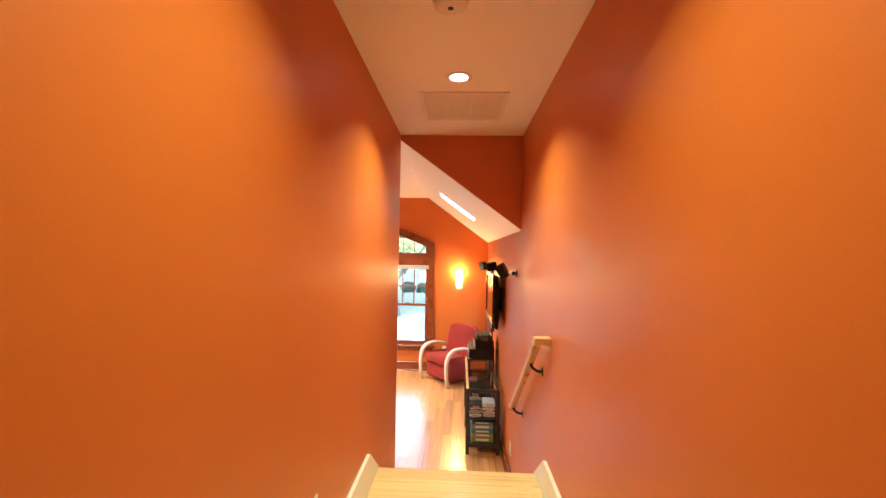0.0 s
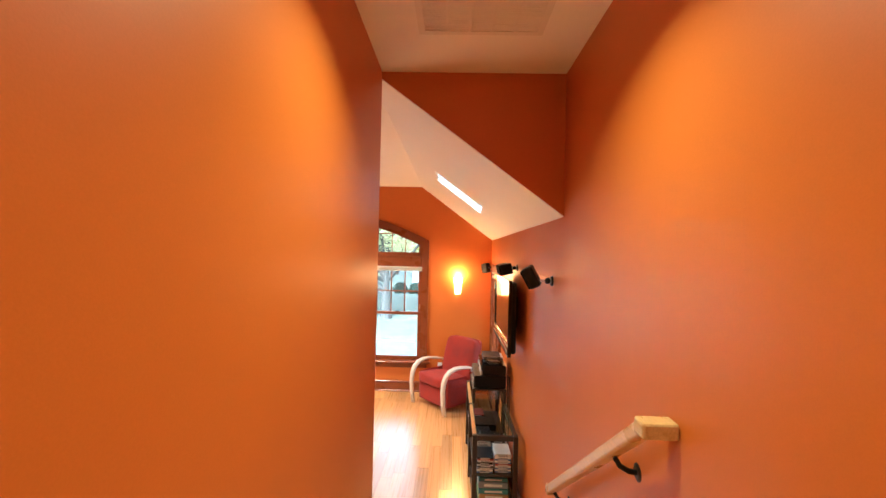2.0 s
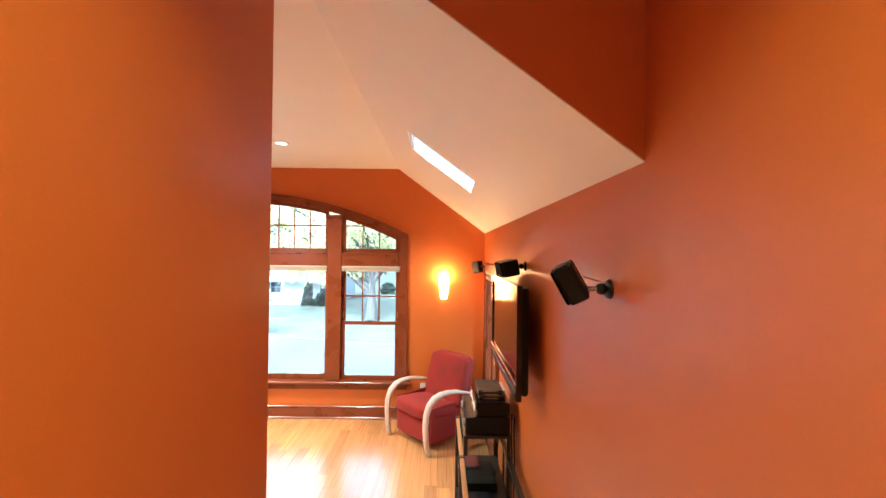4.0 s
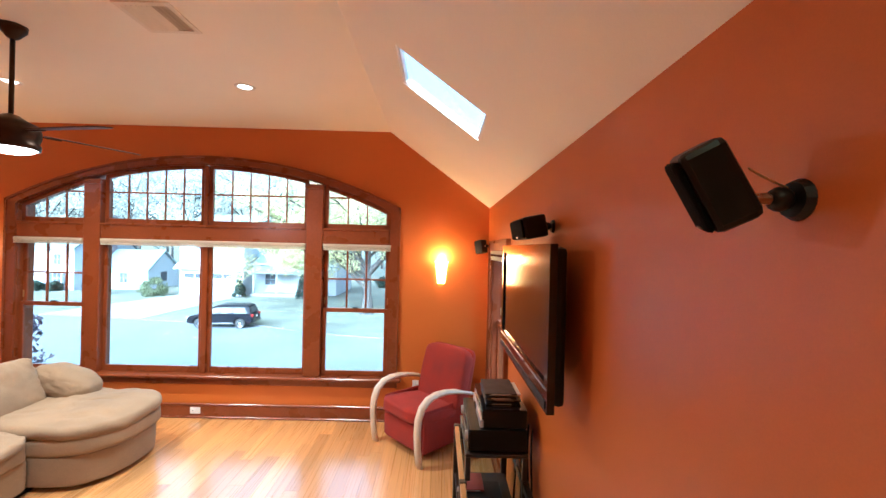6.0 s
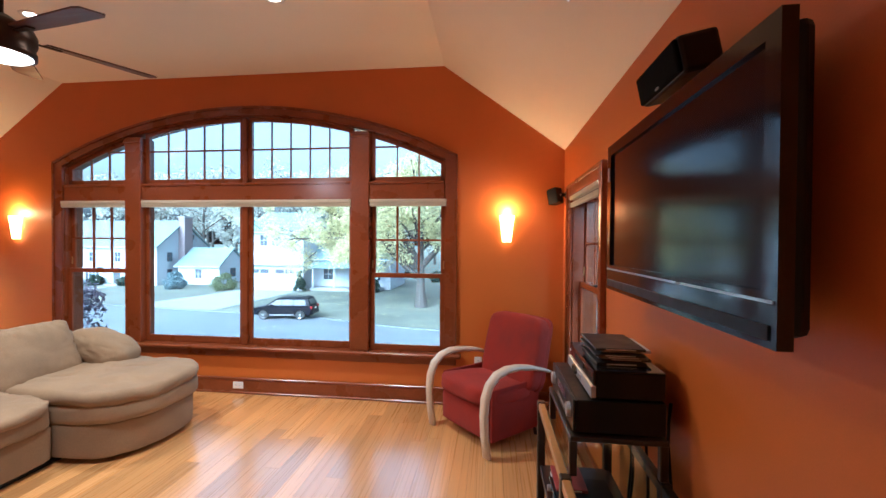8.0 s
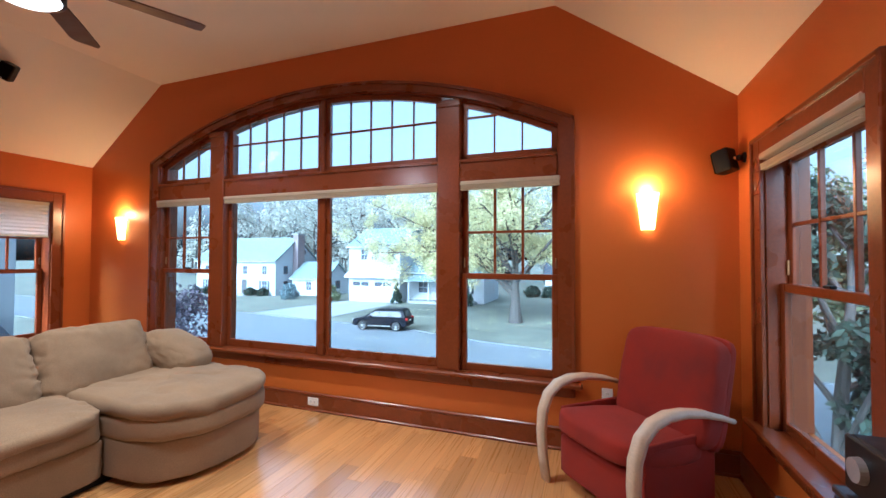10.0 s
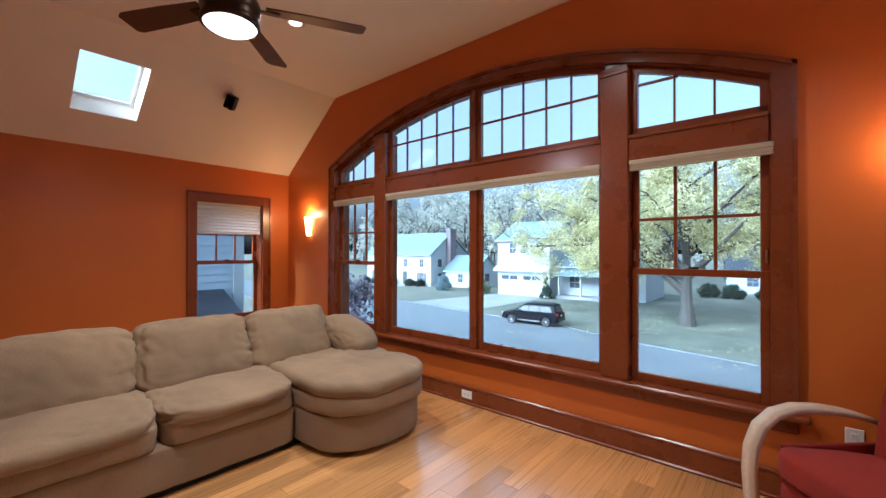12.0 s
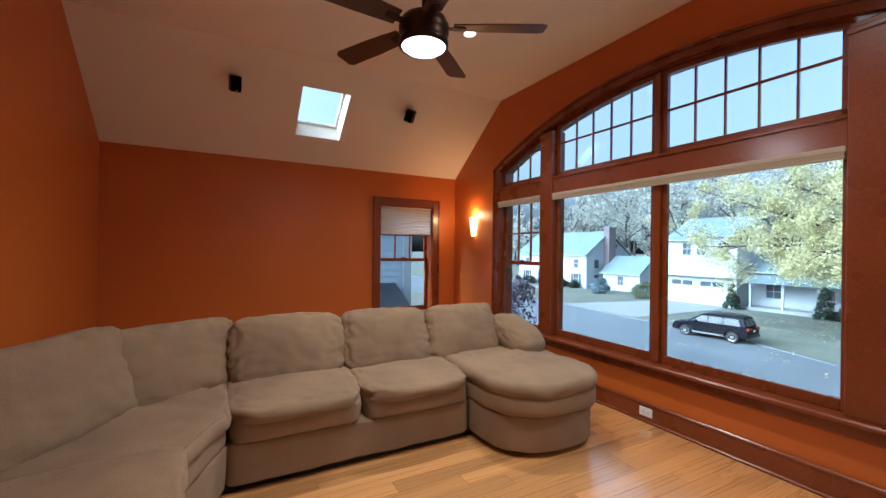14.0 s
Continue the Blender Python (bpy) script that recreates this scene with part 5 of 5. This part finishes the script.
h1, r1 = gable_house("house", -63, -46.5, 47, 57, 1.0, 4.6, "white two-storey clapboard house with a pale roof")
for x in (-60.5, -56.5, -52.5, -48.6):
    house_window(h1, x, -1.2, 0.9, 1.3, 47, False)
for x in (-60.5, -56.5, -48.6):
    house_window(h1, x, -3.7, 1.0, 1.5, 47, True)
dr = part("front_door", box(-53.1, -52.0, 46.9, 46.96, GZ + 0.2, GZ + 2.4), SHUTTER, h1)
part("door_frame", prism([(-53.4, GZ + 0.1), (-51.7, GZ + 0.1), (-51.7, GZ + 2.7), (-53.4, GZ + 2.7)], [[(-53.1, GZ + 0.2), (-52.0, GZ + 0.2), (-52.0, GZ + 2.4), (-53.1, GZ + 2.4)]], lambda u, v: (u, 46.85, v), (0, 0.1, 0)), SIDING, dr)
part("step", box(-53.8, -51.3, 46.0, 46.9, GZ, GZ + 0.2), CONCRETE, h1)
ch = part("chimney", box(-46.5, -45.5, 50.9, 52.5, GZ, 5.2), BRICK, h1, "tall brown brick chimney")
part("chimney_cap", box(-46.65, -45.35, 50.75, 52.65, 5.2, 5.4), CONCRETE, ch)
for y in (49.2, 54.2):
    for z in (-1.2, -3.6):
        part("window", box(-46.49, -46.42, y - 0.45, y + 0.45, z, z + 1.3), PANE, h1)
part("attic_vent", box(-46.49, -46.42, 53.4, 54.0, 2.0, 2.7), SHUTTER, h1)
h1b, _ = gable_house("house_wing", -45.4, -39.0, 49.5, 55.5, -1.7, 0.6, "low white side wing of a clapboard house")
house_window(h1b, -42.2, -3.6, 1.0, 1.3, 49.5, False)
part("window", box(-38.99, -38.92, 51.9, 53.1, -3.5, -2.2), PANE, h1b)

h2, _ = gable_house("garage_house", -32.0, -24.3, 45, 55, 3.0, 5.6, "white two-storey clapboard house with a double garage")
for k, x in enumerate((-30.1, -26.75)):
    gd = part("garage_door", box(x - 1.45, x + 1.45, 44.88, 44.96, GZ + 0.05, GZ + 2.75), SIDING, h2, "white panelled garage door")
    for q in range(2):
        part("door_light", box(x - 1.22 + 1.3 * q, x - 0.08 + 1.3 * q, 44.86, 44.88, GZ + 2.12, GZ + 2.65), PANE, gd)
    for q in range(4):
        for z in (0.15, 0.80, 1.45):
            part("door_panel", box(x - 1.35 + 0.69 * q, x - 0.77 + 0.69 * q, 44.855, 44.88, GZ + z, GZ + z + 0.55, 0.01), SIDING, gd)
    part("door_frame", prism([(x - 1.65, GZ), (x - 1.45, GZ), (x - 1.45, GZ + 2.75), (x + 1.45, GZ + 2.75), (x + 1.45, GZ), (x + 1.65, GZ), (x + 1.65, GZ + 3.0), (x - 1.65, GZ + 3.0)], [],
                             lambda u, v: (u, 44.8, v), (0, 0.15, 0)), SIDING, gd)
for x in (-29.6, -27.95, -25.6):
    house_window(h2, x, 1.2, 1.0, 1.35, 45)
# sloped hood shape standing in for the thin trim above the doors
part("pent_roof", prism([(44.2, GZ + 3.35), (45.0, GZ + 3.95), (45.0, GZ + 3.75), (44.2, GZ + 3.2)], [], lambda u, v: (-32.3, u, v), (8.3, 0, 0)), SIDING, h2, "narrow white trim over the garage doors, shaped as a hood")
h2b, _ = gable_house("porch_house", -24.2, -13.6, 47.5, 56, -0.4, 2.6, "white clapboard house with a pillared front porch")
for x in (-22.0, -15.6):
    house_window(h2b, x, -3.2, 1.3, 1.4, 47.5, False)
part("front_door", box(-18.4, -17.2, 47.38, 47.46, GZ + 0.35, GZ + 2.5), BRICK, h2b, "reddish brown front door")
pf = part("porch_floor", box(-23.5, -14.5, 45.2, 47.4, GZ, GZ + 0.35), CONCRETE, h2b)
for x in (-23.2, -20.4, -17.6, -14.8):
    part("porch_post", box(x - 0.1, x + 0.1, 45.3, 45.5, GZ + 0.35, -1.5), SIDING, h2b)
part("porch_roof", prism([(44.9, -1.5), (47.5, -0.7), (47.5, -0.9), (44.9, -1.65)], [], lambda u, v: (-23.8, u, v), (9.6, 0, 0)), ROOF, h2b)
h3, _ = gable_house("far_house", -8, 10, 68, 78, -1.2, 1.6, "long low white house across the lawn", SLATE)
for x in (-5, -1, 3, 7):
    house_window(h3, x, -3.4, 1.3, 1.3, 68, False)

# the neighbour beyond the side window: siding, corner board, low roof
nb = empty("neighbouring_house", (0, 0, 0))
BLUEGREY = surface("blue_grey_clapboard", (0.36, 0.42, 0.48), 0.7, 0.06, 1, 0.08, 30, 0.1)
bm = box(-20, -13.0, -12, 2.1, GZ, 3.6)
for k in range(40):
    z = GZ + 0.2 * k
    prism([(-12.965, z), (-12.99, z + 0.2), (-13.02, z + 0.2), (-13.02, z)], [], lambda u, v: (u, -12, v), (0, 13.9, 0), bm)
part("wall", bm, BLUEGREY, nb)
part("corner_board", box(-13.05, -12.92, 1.86, 2.14, GZ, 3.6, 0.01), SIDING, nb, "white corner board")
part("roof", prism([(-12.95, 0.35), (-9.6, -1.15), (-9.6, -1.3), (-12.95, 0.2)], [], lambda u, v: (u, -12, v), (0, 13.6, 0)), SLATE, nb, "dark shingled lean-to roof")
part("main_roof", prism([(-12.5, 3.5), (-16.5, 6.0), (-20.5, 3.5), (-20.5, 3.3), (-16.5, 5.8), (-12.5, 3.3)], [], lambda u, v: (u, -12.4, v), (0, 14.9, 0)), SLATE, nb)
part("lean_to_wall", box(-12.9, -9.9, -12, 1.3, GZ, -1.35), BLUEGREY, nb)
tagged(nb, "blue-grey clapboard neighbour house with a dark low roof", "house")

# parked car
CARGLASS = surface("dark_car_glass", (0.015, 0.018, 0.022), 0.12, 0.1, 3, 0.03, 60, 0.0)
NAVY = surface("dark_navy_car_paint", (0.004, 0.005, 0.009), 0.5, 0.1, 3, 0.03, 200, 0.0)
TYRE = surface("black_rubber", (0.015, 0.015, 0.016), 0.8, 0.1, 20, 0.1, 100, 0.1)
REDLAMP = surface("red_tail_lamp", (0.35, 0.02, 0.02), 0.2, 0.05, 10, 0.05, 100, 0.0)
CLEARLAMP = surface("clear_head_lamp", (0.6, 0.62, 0.65), 0.15, 0.05, 10, 0.05, 100, 0.0)


def car(place, turn):
    """A sport utility car that looks to -x."""
    ob = empty("parked_car", place, turn)
    w = 0.93
    low = [(-2.36, 0.42), (-2.33, 0.72), (-2.2, 0.90), (-1.35, 1.03), (1.9, 1.10), (2.28, 1.06), (2.36, 0.75), (2.32, 0.42), (1.93, 0.34), (1.88, 0.55), (1.72, 0.72), (1.45, 0.78), (1.18, 0.72), (1.02, 0.55), (0.97, 0.32),
           (-0.97, 0.32), (-1.02, 0.55), (-1.18, 0.72), (-1.45, 0.78), (-1.72, 0.72), (-1.88, 0.55), (-1.93, 0.34)]
    bm = prism(low, [], lambda u, v: (u, -w, v), (0, 2 * w, 0))
    bmesh.ops.bevel(bm, geom=[e for e in bm.edges if e.calc_face_angle(0) > 1.2 and max(v.co.z for v in e.verts) > 0.5], offset=0.06, segments=3, affect="EDGES")
    body = part("body", bm, NAVY, ob)
    cab = bmesh.new()
    rows = [((-1.30, 1.03), (2.22, 1.09), 0.90), ((-0.52, 1.60), (2.02, 1.62), 0.72), ((-0.30, 1.69), (1.90, 1.70), 0.62)]
    rings = []
    for (xa, za), (xb, zb), hw in rows:
        rings.append([cab.verts.new(c) for c in ((xa, -hw, za), (xb, -hw, zb), (xb, hw, zb), (xa, hw, za))])
    for q, r in zip(rings, rings[1:]):
        for k in range(4):
            cab.faces.new((q[k], q[(k + 1) % 4], r[(k + 1) % 4], r[k]))
    cab.faces.new(rings[-1])
    cab.faces.new(rings[0])
    bmesh.ops.bevel(cab, geom=cab.edges[:], offset=0.03, segments=2, affect="EDGES")
    part("cabin", cab, NAVY, ob)
    for sg in (-1, 1):
        for a, b, c, d in ((-1.0, -0.42, -0.42, -0.05), (0.02, 0.02, 0.86, 0.86), (0.94, 0.94, 1.92, 1.72)):
            q = [(a, 1.12), (b, 1.52), (d, 1.54), (c if c != -0.42 else -0.05, 1.12)] if c == -0.42 else [(a, 1.12), (b, 1.54), (d, 1.54), (c, 1.12)]
            y = lambda v: sg * (0.915 - (v - 1.03) / 0.57 * 0.18)
            part("side_window", prism(q, [], lambda u, v: (u, y(v), v), (0, sg * 0.006, 0)), CARGLASS, ob)
        part("sill", box(-0.95, 0.95, sg * 0.93 - 0.02, sg * 0.93 + 0.02, 0.32, 0.42, 0.01), STEEL, ob)
        part("mirror", box(-0.82, -0.66, sg * 0.93, sg * 1.08, 1.08, 1.22, 0.03), NAVY, ob)
        part("roof_rail", tube([(-0.2, sg * 0.60, 1.72), (0.8, sg * 0.60, 1.755), (1.8, sg * 0.60, 1.73)], 0.02, 8), DARK, ob)
        part("headlight", box(-2.37, -2.2, sg * 0.62 - 0.18, sg * 0.62 + 0.18, 0.72, 0.86, 0.03), CLEARLAMP, ob)
        part("tail_light", box(2.2, 2.37, sg * 0.76 - 0.14, sg * 0.76 + 0.14, 0.86, 1.05, 0.03), REDLAMP, ob)
        for x in (-1.45, 1.45):
            wh = part("wheel", moved(lathe([(0.20, -0.11), (0.33, -0.11), (0.37, -0.08), (0.37, 0.08), (0.33, 0.11), (0.20, 0.11)], 28), pose(x, sg * 0.83, 0.37, 90, 0, 0)), TYRE, ob)
            part("rim", moved(lathe([(0.0, -0.115), (0.05, -0.12), (0.09, -0.10), (0.20, -0.105), (0.235, -0.115), (0.235, 0.115), (0.20, 0.105), (0.0, 0.115)], 20), pose(x, sg * 0.83, 0.37, 90, 0, 0)), STEEL, wh)
    part("windscreen", prism([(-0.74, 0), (0.74, 0), (0.66, 1), (-0.66, 1)], [], lambda u, v: (-1.27 + 0.72 * v, u, 1.10 + 0.46 * v), (-0.012, 0, 0.012)), CARGLASS, ob)
    part("rear_window", prism([(-0.70, 0), (0.70, 0), (0.62, 1), (-0.62, 1)], [], lambda u, v: (2.215 - 0.17 * v, u, 1.14 + 0.42 * v), (0.012, 0, 0.004)), CARGLASS, ob)
    part("bumper", box(2.3, 2.42, -0.85, 0.85, 0.40, 0.62, 0.04), DARK, ob)
    part("number_plate", box(2.365, 2.375, -0.16, 0.16, 0.78, 0.90), WHITE, ob)
    return tagged(ob, "dark navy sport utility car parked at the kerb", "car")


for m, v in ((NAVY, 0.10), (CARGLASS, 0.25), (SLATE, 0.15)):
    m.node_tree.nodes["Principled BSDF"].inputs["Specular IOR Level"].default_value = v
c1 = car((-17.0, 26.9, GZ + 0.02), 6)
c2 = copy_thing(c1, pose(-44, 24.5, GZ + 0.02, 0, 0, 176))
tagged(c2, "dark sport utility car parked far down the street")

# trees and shrubs
tree((-7.3, 34.2, GZ), 15.5, 8.0, 0.30, YELLOW, 7, 200, 0.11, 0.47, 14, "large street tree with thinning pale yellow leaves",
     reach=((-7, -2, 6.0), (-10.5, 1, 5.2), (-14, -1, 6.4), (-16.5, 1, 7.4), (-12.5, 2, 10.0), (-8, -1, 11.0), (-15, 0, 11.5), (7, 1, 6.5)))
tree((-40.5, 62, GZ), 21, 8, 0.3, HAZE_LEAF, 9, 52, 0.24, 0.35, 10, "half-bare tall tree behind the houses")
tree((-54, 66, GZ), 22, 9, 0.25, HAZE_LEAF, 10, 52, 0.24, 0.4, 10, "half-bare tall tree behind the houses")
tree((-66, 64, GZ), 21, 8, 0.25, HAZE_LEAF, 14, 52, 0.24, 0.4, 10, "half-bare tall tree behind the houses")
tree((-33, 66, GZ), 22, 9, 0.25, HAZE_LEAF, 12, 52, 0.24, 0.4, 10, "half-bare tall tree behind the houses")
tree((-22, 70, GZ), 23, 9, 0.25, HAZE_LEAF, 13, 52, 0.24, 0.4, 10, "half-bare tall tree behind the houses")
tree((2.5, 44, GZ), 15, 7, 0.28, YELLOW, 15, 90, 0.20, 0.35, 10, "yellowing tree on the lawn")
tree((8, 27, GZ), 12, 5, 0.25, OLIVE, 16, 36, 0.2, 0.3, 9, "olive-leaved tree beyond the side window")
# the evergreen is added to block bright ground where the street lies in shade
tree((3.9, 7.6, GZ), 8.5, 2.2, 0.1, EVERGREEN, 23, 90, 0.12, 0.2, 12, "dark dense evergreen added to darken the view through the side window")
tree((5.6, 8.2, GZ), 9, 2.8, 0.25, OLIVE, 17, 40, 0.14, 0.2, 9, "olive-leaved tree beyond the side window")
shrub((-7.38, 1.75, GZ), 0.88, 5.65, PURPLE, 19, "tall dense purple-leaved shrub close to the window", per=70, size=0.045, clump=170)
rr = random.Random(4)
for x in (-62, -59.5, -58, -55, -50.4, -48.0):
    shrub((x, 46.0, GZ), rr.uniform(0.7, 1.0), rr.uniform(1.0, 1.4), EVERGREEN, int(-x * 3), "dark clipped shrub in front of a white house", size=0.13)
shrub((-40.8, 43.5, GZ), 1.3, 2.2, BLUEGREEN, 61, "blue-grey spruce on the lawn", size=0.14)
shrub((-34.2, 43.6, GZ), 1.5, 2.0, OLIVE, 62, "round green bush beside the driveway", size=0.14)
shrub((-24.2, 43.9, GZ), 0.8, 2.7, EVERGREEN, 63, "dark cone-shaped evergreen beside the garage", True, size=0.13)
shrub((-16.8, 44.2, GZ), 0.95, 2.9, EVERGREEN, 64, "dark cone-shaped evergreen beside the porch", True, size=0.13)
shrub((-15.0, 44.3, GZ), 1.0, 1.6, EVERGREEN, 65, "round dark bush beside the porch", size=0.13)
for x in (-9, -6.5, -3, 0.5):
    shrub((x, 60 + rr.uniform(-1, 1), GZ), 1.3, 1.6, EVERGREEN, int(70 + x), "dark hedge bush on the far lawn", size=0.16)

# woods in the distance, and leaves on the lawn
g = np.random.RandomState(5)
wd = empty("far_woods", (0, 0, 0))
cl, wood = [], bmesh.new()
for k in range(70):
    x, y, h = -150 + 230 * k / 69 + g.uniform(-2, 2), 95 + g.uniform(-8, 25), g.uniform(16, 25)
    tube([(x, y, GZ), (x + g.uniform(-1, 1), y, GZ + h * 0.85)], [0.4, 0.1], 5, wood)
    for q in range(15):
        f = g.uniform(0.2, 1.0)
        cl.append((x + g.uniform(-4, 4) * (1.15 - f), y + g.uniform(-4, 4) * (1.15 - f), GZ + h * f, g.uniform(1.0, 2.2)))
part("trunks", wood, BARK, wd)
leaves("foliage", cl, 40, 0.50, HAZE_LEAF, wd, 6)
tagged(wd, "hazy line of half-bare autumn woods", "woods", kind="stuff")
fl = empty("fallen_leaves", (0, 0, 0))
cl = [(g.uniform(-22, 12), g.uniform(27.5, 44), GZ + 0.03, 1.4) for k in range(90)] + [(g.uniform(-20, 8), g.uniform(22, 27), GZ + 0.05, 1.2) for k in range(20)]
lv = leaves("leaf_litter", cl, 30, 0.10, YELLOW, fl, 8)
for v in lv.data.vertices:
    v.co.z = GZ + 0.035 + 0.02 * ((v.index * 7919) % 13) / 13
tagged(fl, "scattered pale fallen leaves on the lawn", "leaves", kind="stuff")

# ---- floor boards, last ----
# lighter than the room's oak: the can light's brightness is put into the colour
HALL_OAK = surface("lamp_brightened_oak", (0.80, 0.57, 0.27), 0.3, 0.12, 2.5, 0.1, 22, 0.02, stretch=(5, 0.5, 5), coat=0.5, spread=0.06)


def boards(floor, x0, x1, y0, y1, top, width, material, seed, across=False):
    """Strip boards along y, or along x if across, with random joints; each is an object on one shared mesh."""
    rnd = random.Random(seed)
    bm = box(-0.5, 0.5, -0.5, 0.5, -1.0, 0.0)
    for v in bm.verts:
        if v.co.z > -0.5:
            v.co.x *= 0.99
            v.co.y *= 0.9985
    me = bpy.data.meshes.new("board")
    bm.to_mesh(me)
    bm.free()
    me.materials.append(material)
    n = round((x1 - x0) / width)
    w = (x1 - x0) / n
    for i in range(n):
        y = y0 - rnd.uniform(0.0, 0.9)
        while y < y1:
            ln = rnd.uniform(0.75, 1.9)
            a, b = max(y, y0), min(y + ln, y1)
            y += ln
            if b - a < 0.05:
                continue
            ob = new("board", me)
            ob.parent = floor
            lift = top + rnd.uniform(-0.0004, 0.0004)
            c = x0 + w * (i + 0.5)
            ob.location = ((a + b) / 2, c, lift) if across else (c, (a + b) / 2, lift)
            ob.rotation_euler = (0, 0, radians(90) if across else 0)
            ob.scale = (w, b - a, 0.018)


boards(bpy.data.objects["floor"], XW, XE, YS + 0.0, YN, 0.0, 0.118, OAK, 3)
boards(bpy.data.objects["floor_hall"], HALL_END, STAIR_Y + 0.028, HX + 0.02, XE - 0.02, HALL_Z, 0.118, HALL_OAK, 5, True)
